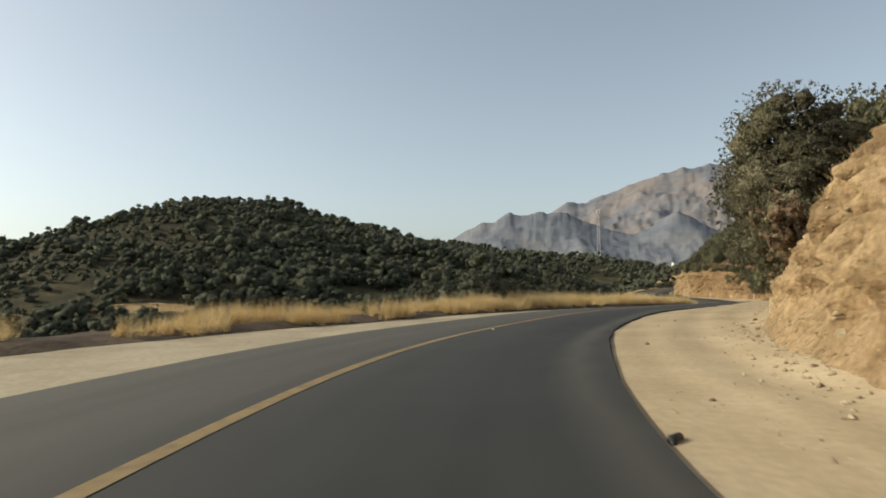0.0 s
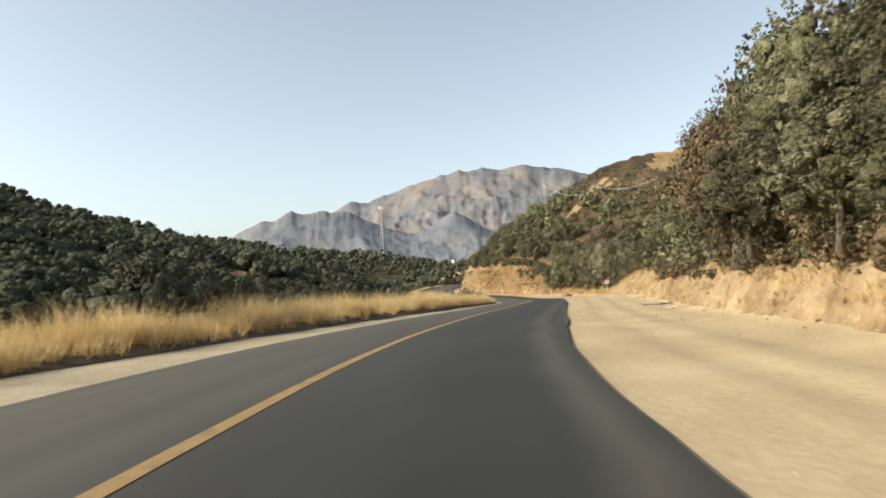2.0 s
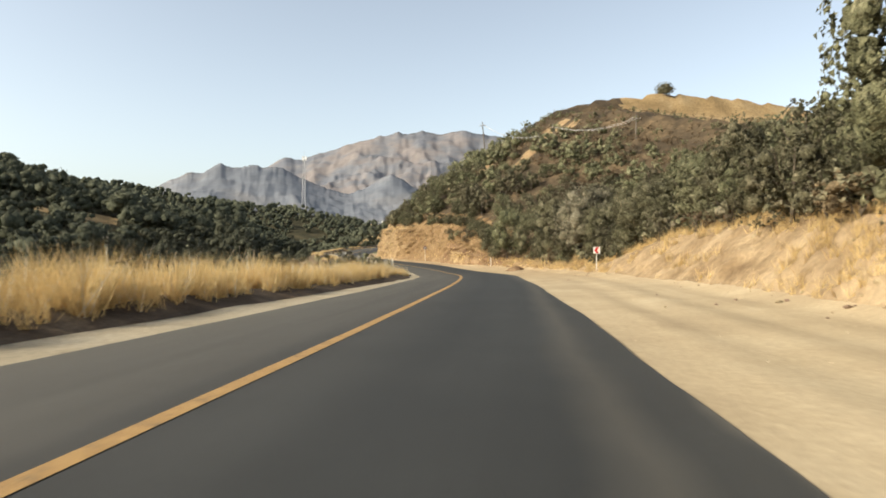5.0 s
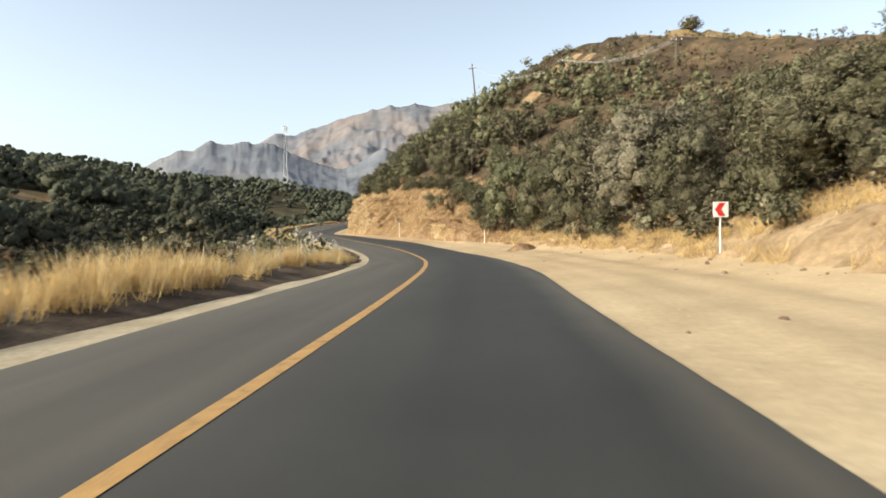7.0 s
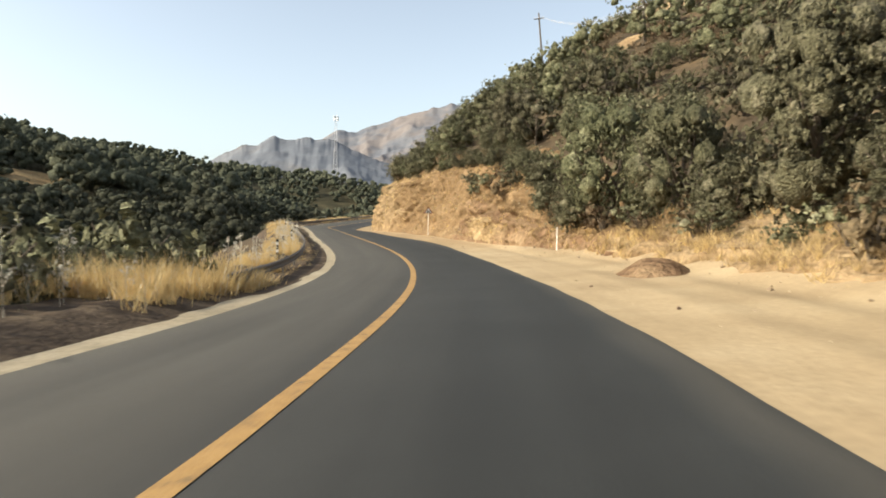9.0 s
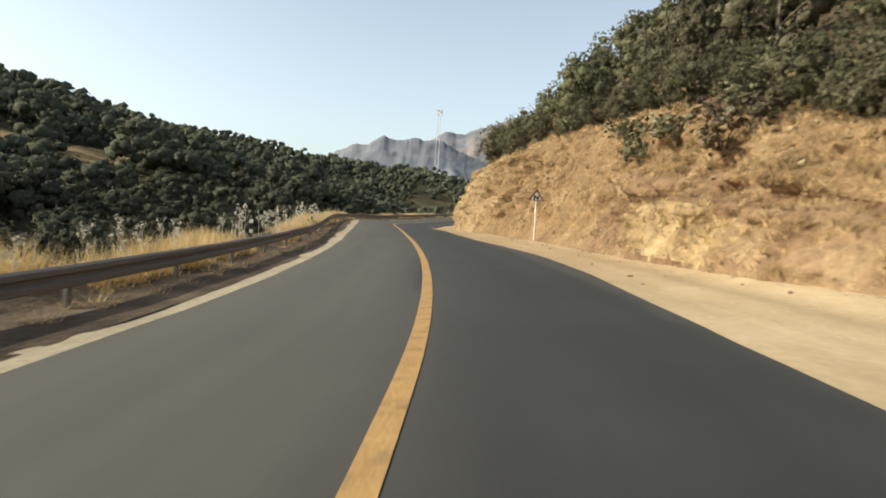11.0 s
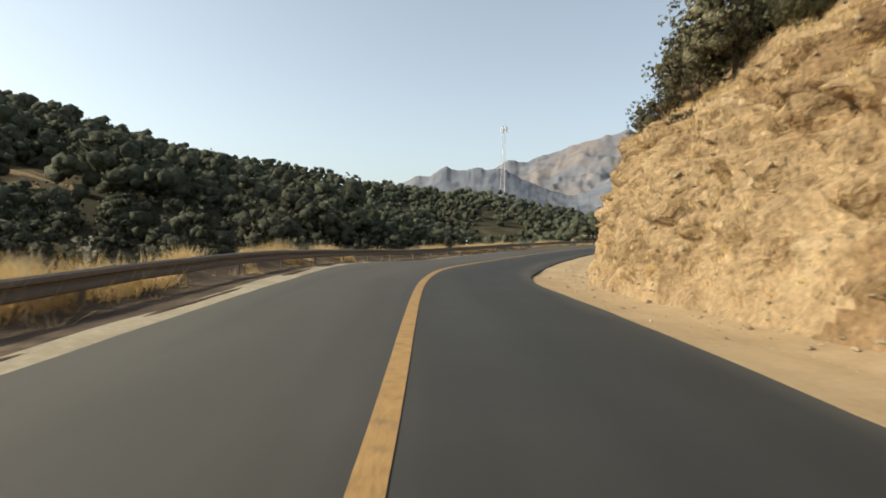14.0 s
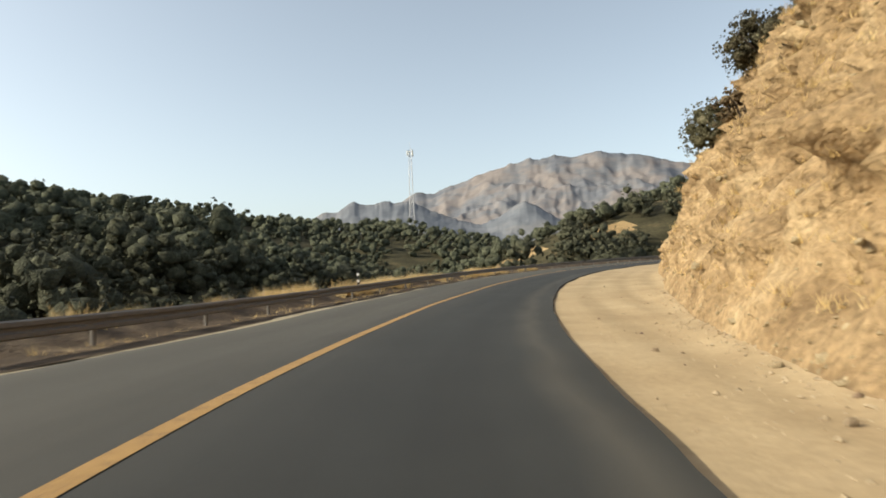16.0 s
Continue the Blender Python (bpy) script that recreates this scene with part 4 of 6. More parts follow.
MID_TREES = [make_tree(21, 5.6, 2.9, 0.2, 22, 2300, 0.118, 5, "round olive-green oak tree on the hillside", 3),
             make_tree(22, 4.8, 2.7, 0.0, 20, 2100, 0.118, 5, "olive-green oak with a low dense crown", 3),
             make_tree(23, 3.4, 2.2, 0.0, 15, 1600, 0.108, 5, "small bushy oak on the dry slope", 3),
             make_tree(24, 6.2, 2.8, 0.4, 22, 2300, 0.118, 5, "tall oak tree with an uneven crown", 3)]
USED = set()


def put_tree(kind, x, y, z, size=1.0, turn=0.0, squash=1.0):
    m = pose(x, y, z - 0.12, 0, 0, turn) @ Matrix.Diagonal((size, size, size * squash, 1))
    if id(kind) in USED:
        return copy_thing(kind, m)
    USED.add(id(kind))
    kind.matrix_basis = m
    return kind


def on_right(station, across):
    k = int(np.argmin(np.abs(STATION - station)))
    x, y = CENTRE[k] + RIGHT[k] * across
    return float(x), float(y)


def ground_z(x, y):
    return float(terrain(np.array([x]), np.array([y]), lower=False)[0])


rng = np.random.RandomState(5)
PLACED = []


def free(x, y, gap):
    return all((x - a) ** 2 + (y - b) ** 2 > gap * gap for a, b in PLACED)


# trees that stand out, by place: x, y, kind, size
FIXED = [(BROWN_TREE, 21.0, 41.2, 1.0, 1.0), (HERO_TREES[2], 14.5, 27.3, 0.84, 1.0), (HERO_TREES[1], 21.6, 38.0, 0.8, 0.9), (HERO_TREES[1], 17.4, 29.8, 0.72, 0.9), (HERO_TREES[0], 18.6, 31.5, 0.7, 0.9), (NEAR_TREES[2], 16.6, 33.4, 0.75, 1.0), (NEAR_TREES[2], 15.2, 30.4, 0.62, 1.0), (NEAR_TREES[2], 15.9, 28.2, 0.62, 0.9), (NEAR_TREES[1], 18.2, 37.5, 0.55, 1.0), (NEAR_TREES[1], 22.4, 42.4, 0.47, 0.9), (NEAR_TREES[1], 24.0, 45.0, 0.45, 0.9), (HERO_TREES[1], 50.9, 89.7, 0.96, 0.92), (HERO_TREES[0], 54.0, 88.6, 0.92, 0.98), (DUSTY_TREE, 56.3, 104.2, 0.98, 0.92), (NEAR_TREES[1], 55.8, 98.6, 0.55, 1.0), (NEAR_TREES[1], 61.0, 115.0, 0.62, 1.0), (HERO_TREES[0], 26.3, 46.8, 0.84, 0.98), (HERO_TREES[0], 33.0, 55.0, 1.08, 1.05), (HERO_TREES[1], 24.2, 41.6, 0.8, 1.0), (HERO_TREES[0], 30.0, 51.2, 1.05, 1.0),
         (HERO_TREES[2], 37.7, 59.6, 1.10, 1.06), (NEAR_TREES[0], 39.6, 66.5, 0.88, 1.3), (NEAR_TREES[2], 40.0, 71.0, 1.0, 1.0), (NEAR_TREES[1], 44.5, 77.0, 0.85, 1.0), (NEAR_TREES[0], 31.0, 43.6, 0.92, 1.0), (NEAR_TREES[0], 36.0, 55.0, 1.1, 1.05), (NEAR_TREES[2], 49.0, 84.0, 1.2, 1.0), (NEAR_TREES[1], 22.5, 33.0, 1.1, 1.0)]
for kind, x, y, size, tall in FIXED:
    PLACED.append((x, y))
    put_tree(kind, x, y, ground_z(x, y), size, rng.uniform(0, 360), tall)
# oaks rooted on the edge of the cut: station, share of the way up, kind, size
for st, u, kind, size in ((181.0, 1.04, 2, 1.12), (171.0, 1.03, 2, 0.95), (192.6, 1.03, 2, 0.8), (198.0, 0.74, 2, 0.88), (203.5, 1.0, 2, 0.8), (208.5, 0.78, 2, 0.7), (212.5, 0.55, 2, 0.7), (206.5, 1.0, 1, 0.6), (211.0, 0.9, 2, 0.6), (160.0, 1.04, 1, 0.6), (166.0, 1.05, 2, 0.75), (176.0, 1.05, 1, 0.75), (184.0, 1.06, 1, 0.72), (187.5, 1.05, 2, 1.0), (197.5, 1.04, 1, 0.7),
                          (126.5, 0.9, 0, 0.8), (128.5, 0.6, 2, 0.75), (130.5, 0.9, 1, 0.8), (132.5, 0.7, 2, 0.6), (134.0, 0.95, 2, 0.85), (136.5, 1.0, 1, 0.7), (139.0, 1.02, 2, 0.75), (142.0, 1.03, 1, 0.65), (145.5, 1.03, 2, 0.65), (149.0, 1.04, 1, 0.6), (153.0, 1.04, 2, 0.62), (156.5, 1.04, 1, 0.6)):
    x, y, z = (float(v[0]) for v in bank_point(float(np.argmin(np.abs(STATION - st))), u))
    PLACED.append((x, y))
    put_tree(NEAR_TREES[kind], x, y, z - 0.05, size, rng.uniform(0, 360))
# along the top of the bank and in the gully
for station in np.arange(60, 238, 2.3):
    st = station + rng.uniform(-1.0, 1.0)
    k = int(np.argmin(np.abs(STATION - st)))
    gully = 92 < st < 146
    x, y = on_right(st, FOOT[k] + RUN[k] + (rng.uniform(0.4, 1.6) if gully else rng.uniform(1.6, 3.0)))
    if not free(x, y, 1.9) or math.hypot(x - 56.3, y - 104.2) < 3.6 or (st > 185 and rng.rand() < 0.6):
        continue
    PLACED.append((x, y))
    kinds = NEAR_TREES if st < 160 else MID_TREES
    put_tree(kinds[int(rng.randint(0, 3))], x, y, ground_z(x, y), (0.8 if st < 142 else 0.7) * rng.uniform(0.75, 1.15), rng.uniform(0, 360))
# over the hillside: the nearest as single trees, those farther up in one mesh
hs, ho = np.meshgrid(np.arange(36, 236, 3.0), np.arange(4.0, 84, 3.0), indexing="ij")
hs, ho = hs.ravel() + rng.uniform(-1.3, 1.3, hs.size), ho.ravel() + rng.uniform(-1.3, 1.3, hs.size)
hk = np.searchsorted(STATION, hs).clip(0, N - 1)
hd = FOOT[hk] + RUN[hk] + ho
hx, hy = CENTRE[hk, 0] + RIGHT[hk, 0] * hd, CENTRE[hk, 1] + RIGHT[hk, 1] * hd
bare = fbm(hx / 15, hy / 15, 3, 2) + 0.75 * np.clip((ho - PLATEAU[hk] + 16) / 26, 0, 1) + 0.12 * np.clip((hs - 150) / 40, 0, 1) > np.where(ho < 22, 0.60, 0.34)
thin = rng.rand(len(hx)) < 0.05 + 0.45 * np.clip((ho - PLATEAU[hk] + 8) / 20, 0, 1)
for px, py, r in SCARS:
    bare |= (hx - px + 1.0) ** 2 + (hy - py + 1.6) ** 2 < (r + 0.9) ** 2
bare |= ho > PLATEAU[hk] - 5 + 6 * fbm(hx / 12, hy / 12, 3, 5)
ok = ~bare & ~thin & ((hx - 129.5) ** 2 + (hy - 176.5) ** 2 > 300)
hx, hy, ho, hs = hx[ok], hy[ok], ho[ok], hs[ok]
hz = terrain(hx, hy, lower=False)
order = np.argsort(ho + 0.02 * np.abs(hs - 110))
SCRUB = []
for rank, i in enumerate(order):
    x, y, z = float(hx[i]), float(hy[i]), float(hz[i])
    if not free(x, y, 1.9):
        continue
    if rank < 225:
        PLACED.append((x, y))
        kinds = NEAR_TREES if ho[i] < 7 and hs[i] < 66 else MID_TREES
        put_tree(kinds[int(rng.randint(0, len(kinds)))], x, y, z, rng.uniform(0.62, 1.0) * (1.1 if ho[i] < 12 else 0.95), rng.uniform(0, 360))
    else:
        SCRUB.append((x, y, z, float(np.interp(ho[i], [15, 21, 26, 32], [0.95, 0.72, 0.38, 0.2])) * (1.1 if hs[i] > 148 and ho[i] < 38 else 1.0), rng.rand() < np.clip((ho[i] - 16) / 14, 0, 0.75)))
for _ in range(2200):
    s_, o_ = rng.uniform(96, 178), rng.uniform(13, 45)
    k_ = int(np.argmin(np.abs(STATION - s_)))
    x_, y_ = (float(v) for v in CENTRE[k_] + RIGHT[k_] * (FOOT[k_] + RUN[k_] + o_))
    if o_ < PLATEAU[k_] + 2.5 + 5 * fbm(s_ / 9, o_ / 9, 3, 5) and all((x_ - a + 0.6) ** 2 + (y_ - b + 1.0) ** 2 > (c + 0.8) ** 2 for a, b, c in SCARS):
        SCRUB.append((x_, y_, ground_z(x_, y_), rng.uniform(0.25, 0.62) * np.interp(o_, [20, 30], [1.0, 0.5]), rng.rand() < 0.8))
put_tree(NEAR_TREES[2], 129.5, 176.5, ground_z(129.5, 176.5), 1.45, 40, 0.75)
# left of the road, on the slope into the valley
for x, y, kind, size in [(3.2, 51.0, 0, 0.74), (2.6, 46.8, 1, 0.6), (-0.6, 43.4, 2, 0.72), (5.2, 50.2, 2, 0.86), (0.8, 49.2, 0, 0.82), (-2.6, 42.4, 1, 0.66), (-5.0, 47.0, 0, 0.9), (8.6, 57.0, 2, 0.8), (-4.0, 56.0, 1, 0.8), (1.0, 62.0, 2, 1.1), (8.0, 74.0, 0, 0.8), (14.0, 84.0, 1, 0.8), (21.0, 99.0, 5, 1.1), (27.5, 108.0, 3, 0.66), (37.5, 118.0, 5, 0.95), (33.5, 112.5, 5, 0.85), (24.5, 103.0, 5, 1.1), (30.0, 109.5, 4, 0.72),
                               (40.5, 126.0, 5, 0.75), (-14.0, 60.0, 0, 0.8), (-6.0, 38.0, 2, 0.7), (38.0, 139.0, 1, 0.8), (41.0, 150.0, 0, 0.7), (36.0, 160.0, 1, 0.95), (43.0, 196.0, 0, 0.9), (38.0, 186.0, 1, 1.0), (30.0, 176.0, 0, 1.0), (46.0, 210.0, 1, 0.9)]:
    PLACED.append((x, y))
    put_tree((VALLEY_TREES + NEAR_TREES)[kind], x, y, ground_z(x, y), size, rng.uniform(0, 360))


def make_shrub(seed, height, radius, leaves, leaf, label):
    rng = np.random.RandomState(seed)
    ob = new("shrub")
    tagged(ob, label, "shrub", group="shrubs on the bank")
    vs, fs, base = [], [], 0
    for _ in range(9):
        a, o = rng.uniform(0, 6.28), radius * rng.uniform(0.3, 0.8)
        h = height * rng.uniform(0.6, 1.0)
        v, f = limb([(0, 0, -0.1), (math.cos(a) * o * 0.4, math.sin(a) * o * 0.4, h * 0.5), (math.cos(a) * o, math.sin(a) * o, h)], [0.025, 0.016, 0.005], 5)
        vs.append(v), fs.append(f + base)
        base += len(v)
    t = new("stem", fast_mesh("stem", np.concatenate(vs), np.concatenate(fs), BARK))
    c = new("leaves", leafy("leaves", crown(rng, radius, 0.0, height, 9, int(leaves * 0.8), 0.07, 6, 3), leaf))
    t.parent = c.parent = ob
    c["kind"] = "stuff"
    return ob


def put_shrubs():
    r = np.random.RandomState(51)
    green = [make_shrub(61, 1.3, 0.9, 700, OAK, "low grey-green bush growing on the edge of the bank"), make_shrub(62, 0.9, 0.8, 600, OAK, "small olive-green bush under the oaks")]
    brown = [make_shrub(63, 1.2, 0.8, 520, DEAD, "withered reddish-brown shrub on the bank"), make_shrub(64, 0.8, 0.7, 430, DEAD, "dry brown bush clinging to the bank")]
    spots = [(24.5, 0.85, 1, 0, 1.3), (26.0, 1.0, 0, 0, 1.6), (27.5, 1.05, 0, 1, 1.8), (139.5, 0.62, 1, 0, 0.8)]
    for st in np.arange(25, 92, 1.15):
        spots.append((st + r.uniform(-0.8, 0.8), r.uniform(0.82, 1.25), int(r.rand() < 0.38), int(r.randint(2)), r.uniform(0.6, 1.25)))
    for st in np.arange(33, 70, 1.0):
        spots.append((st + r.uniform(-0.5, 0.5), r.uniform(0.45, 0.85), int(r.rand() < 0.6), int(r.randint(2)), r.uniform(0.35, 0.75)))
    for st in np.arange(94, 150, 1.6):
        spots.append((st + r.uniform(-0.8, 0.8), r.uniform(0.55, 1.2), int(r.rand() < 0.3), int(r.randint(2)), r.uniform(0.5, 1.0)))
    for st in np.arange(150, 226, 2.6):
        spots.append((st + r.uniform(-1.2, 1.2), r.uniform(0.92, 1.25) if r.rand() < 0.7 else r.uniform(0.4, 0.9), int(r.rand() < 0.45), int(r.randint(2)), r.uniform(0.35, 0.8)))
    for st in list(np.arange(34, 84, 3.6)) + list(np.arange(84, 128, 1.9)) + list(np.arange(99, 114, 1.1)):
        k = int(np.argmin(np.abs(STATION - st - r.uniform(-1, 1))))
        off = LE[k] - DIRT[k] - r.uniform(3.4 if 98 < st < 114 else 3.9, 7.0)
        x, y = CENTRE[k] + RIGHT[k] * off
        put_tree((brown if r.rand() < 0.15 else green)[int(r.randint(2))], float(x), float(y), ground_z(x, y) - 0.1, r.uniform(1.0, 1.9), r.uniform(0, 360))
    for st, u, dry, which, size in spots:
        x, y, z = (float(v[0]) for v in bank_point(float(np.interp(st, STATION, KS)), u))
        put_tree((brown if dry else green)[which], x, y, z + 0.1, size, r.uniform(0, 360), r.uniform(0.8, 1.2))


put_shrubs()


def scatter_crowns(name, places, moulds, sizes, seed, mat, label):
    """Many crowns in one mesh, turned and sized one by one from a few moulds."""
    r = np.random.RandomState(seed)
    vs, fs, ns, base = [], [], [], 0
    for a, b, c, *own in places:
        v, f, n = moulds[r.randint(len(moulds))]
        s, t = r.uniform(*sizes) * (own[0] if own else 1.0), r.uniform(0, 2 * math.pi)
        ct, sn = math.cos(t), math.sin(t)
        turn = np.array([[ct, sn, 0], [-sn, ct, 0], [0, 0, 1]])
        vs.append((v @ turn) * [s, s, s * r.uniform(0.8, 1.15)] + [a, b, c - 0.1])
        ns.append(n @ turn)
        fs.append(f + base)
        base += len(v)
    me = fast_mesh(name, np.concatenate(vs), np.concatenate(fs), mat, normals=np.concatenate(ns))
    tagged(new(name, me), label, "woods", kind="stuff")


def build_far_woods():
    r2 = np.random.RandomState(8)
    dry = [p for p in SCRUB if p[4]]
    scatter_crowns("oak_scrub", [p[:4] for p in SCRUB if not p[4]], [crown(r2, 2.4, 0.0, 4.2, 7, 160, 0.18, 3, 3, 0.52) for _ in range(7)], (0.7, 1.15), 3, OAK, "olive-green oak scrub over the upper hillside")
    scatter_crowns("dry_scrub", [p[:4] for p in dry], [crown(r2, 2.1, 0.0, 3.0, 3, 72, 0.19, 2, 3, 0.5) for _ in range(5)], (0.6, 1.0), 9, DEAD, "leafless brown scrub under the bare hilltop")
    step = 4.9
    gx, gy = np.meshgrid(np.arange(-430, 300, step), np.arange(-20, 560, step), indexing="ij")
    x, y = gx.ravel() + r2.uniform(-2.2, 2.2, gx.size), gy.ravel() + r2.uniform(-2.2, 2.2, gx.size)
    k, d, dist = nearest(x, y)
    ridge_back = np.interp(x, [-430, -193, -112, -60, -20, 55, 150, 300], [250, 308, 352, 415, 458, 495, 480, 490])
    keep = (d < 0) & (dist > np.where(y < 70, 34, 22)) & (y < ridge_back)
    bearing = np.degrees(np.arctan2(x - 10, y + 10))
    keep &= (bearing > np.where(dist < 190, -100, -40)) & (bearing < 52)
    keep &= fbm(x / 20, y / 20, 3, 1) < 0.36
    for cx, cy, rx, ry in FIELDS:
        keep &= ((x - cx) / (rx + 1)) ** 2 + ((y - cy) / (ry + 1)) ** 2 > 1
        keep &= ((x - cx - 3) / rx) ** 2 + ((y - cy + 7) / (ry + 2)) ** 2 > 1          # the hollow before each field lies open
    x, y = x[keep], y[keep]
    z = terrain(x, y, lower=False)
    dist, bearing = dist[keep], bearing[keep]
    close = (dist < 52) & (bearing > -42)
    near = ~close & (bearing > -42) & (np.hypot(x - 45, y - 150) < 150)
    own = 0.62 + 0.8 * vnoise(x / 14, y / 14, 3)          # tall stands and low thickets
    thick = [crown(r2, 2.9, 0.0, 4.9, 11, 360, 0.17, 4, 3, 0.62) for _ in range(7)]
    scatter_crowns("oak_woods", list(zip(x[close], y[close], z[close], own[close])), thick, (0.72, 1.36), 6, WOODS, "dark green oak woods on the slope below the road")
    fine = [crown(r2, 3.1, 0.0, 4.9, 8, 180, 0.21, 3, 3, 0.75) for _ in range(9)]
    rough = [crown(r2, 2.5, 0.0, 3.9, 4, 26, 0.29, 1, 3, 0.95) for _ in range(9)]
    scatter_crowns("oak_woods", list(zip(x[near], y[near], z[near], own[near])), fine, (0.8, 1.6), 4, WOODS, "dark green oak woods on the near valley slopes")
    # low bushes between the trees
    gap = (dist < 130) & (bearing > -42) & (r2.rand(len(x)) < 0.7)
    bx, by = x[gap] + 2.3, y[gap] + 2.1
    scatter_crowns("oak_woods", list(zip(bx, by, terrain(bx, by, lower=False), 0.72 * own[gap])), rough, (0.55, 1.1), 7, WOODS, "low dark oak bushes between the valley trees")
    far = ~near & ~close
    scatter_crowns("oak_woods", list(zip(x[far], y[far], z[far], own[far])), rough, (0.7, 1.32), 5, WOODS, "dark green oak woods covering the far hill")


build_far_woods()


# ---- grass ----
def blades(rng, x, y, z, height, width, lean=0.25):
    """Blades of dry grass as narrow leaning triangles."""
    n = len(x)
    a, l = rng.uniform(0, 2 * math.pi, n), rng.normal(size=(n, 2)) * lean
    h = height * rng.uniform(0.55, 1.15, n)
    wx, wy = np.cos(a) * width, np.sin(a) * width
    p = np.stack([x, y, z - 0.04], 1)
    side = np.stack([wx, wy, wx * 0], 1)
    tip = p + np.stack([l[:, 0] * h, l[:, 1] * h, h], 1)
    v = np.stack([p - side, p + side, tip], 1).reshape(-1, 3)
    return v, np.arange(3 * n).reshape(-1, 3)


def tufts(r, k, x, y, z, height, per, spread):
    """Each tuft a bunch of blades from one root."""
    n = len(x)
    h = np.repeat(height * r.uniform(0.55, 1.25, n), per)
    a, o = r.uniform(0, 2 * math.pi, n * per), np.abs(r.normal(size=n * per)) * spread
    return np.repeat(x, per) + np.cos(a) * o, np.repeat(y, per) + np.sin(a) * o, np.repeat(z, per), h


def verge_grass():
    r = np.random.RandomState(31)
    n = 15000
    st = r.uniform(-4, 250, n)
    k = np.searchsorted(STATION, st).clip(0, N - 1)
    depth = r.beta(1.2, 1.7, n) * 4.2
    off = LE[k] - DIRT[k] - np.interp(st, [40, 75, 92, 114, 118], [0.3, 0.7, 0.9, 0.7, 0.3]) - depth * np.interp(st, [110, 118], [1.0, 0.55]) - np.where(st > 118, 1.25, 0.0)
    patch = vnoise(st / 2.6, depth / 1.5, 1) + 0.35 * vnoise(st / 0.7, depth, 2)
    need = np.interp(st, [-4, 30, 42, 54, 86, 96, 100, 110, 112.5, 118, 121, 150, 190, 240], [0.66, 0.62, 0.56, 0.42, 0.36, 0.42, 0.88, 0.84, 0.42, 0.46, 0.86, 0.80, 0.74, 0.74])
    keep = patch > need
    st, k, off = st[keep], k[keep], off[keep]
    x, y = CENTRE[k, 0] + RIGHT[k, 0] * off, CENTRE[k, 1] + RIGHT[k, 1] * off + r.normal(size=len(k)) * 0.25
    u = (LE[k] - DIRT[k] - off) / 5.0
    z = surface(k, np.maximum(off, -6)) - 0.08 + berm(k, u) - np.maximum(u - 0.62, 0) ** 1.2 * 4.2
    h = np.interp(st, [-4, 25, 45, 110, 122, 240], [0.58, 0.68, 0.90, 0.86, 0.56, 0.5]) * (0.62 + 0.76 * vnoise(st / 1.1, off / 0.9, 3))
    x, y, z, h = tufts(r, k, x, y, z, h, 20, 0.13)
    seeded = r.rand(len(h)) < 0.06
    v, f = blades(r, x, y, z, np.where(seeded, h * 1.22, h), np.where(seeded, 0.010, 0.0125), 0.36)
    # weeds under the rail
    m = 260
    k2 = np.searchsorted(STATION, r.uniform(118, 250, m)).clip(0, N - 1)
    o2 = r.uniform(-5.0, -4.1, m)
    x2, y2 = CENTRE[k2, 0] + RIGHT[k2, 0] * o2, CENTRE[k2, 1] + RIGHT[k2, 1] * o2
    z2 = surface(k2, np.maximum(o2, -6)) - 0.05 + berm(k2, (LE[k2] - DIRT[k2] - o2) / 5.0)
    x2, y2, z2, h2 = tufts(r, k2, x2, y2, z2, np.full(m, 0.22), 14, 0.09)
    v2, f2 = blades(r, x2, y2, z2, h2, 0.009, 0.6)
    v, f = np.concatenate([v, v2]), np.concatenate([f, f2 + len(v)])
    me = fast_mesh("dry_grass", v, f, STRAW)
    me.materials.append(PALE_STALK)
    me.polygons.foreach_set("material_index", np.concatenate([seeded, np.zeros(len(f2), bool)]).astype(np.int32))
    tagged(new("dry_grass", me), "tall golden dry grass along the valley side of the road", "grass", kind="stuff")


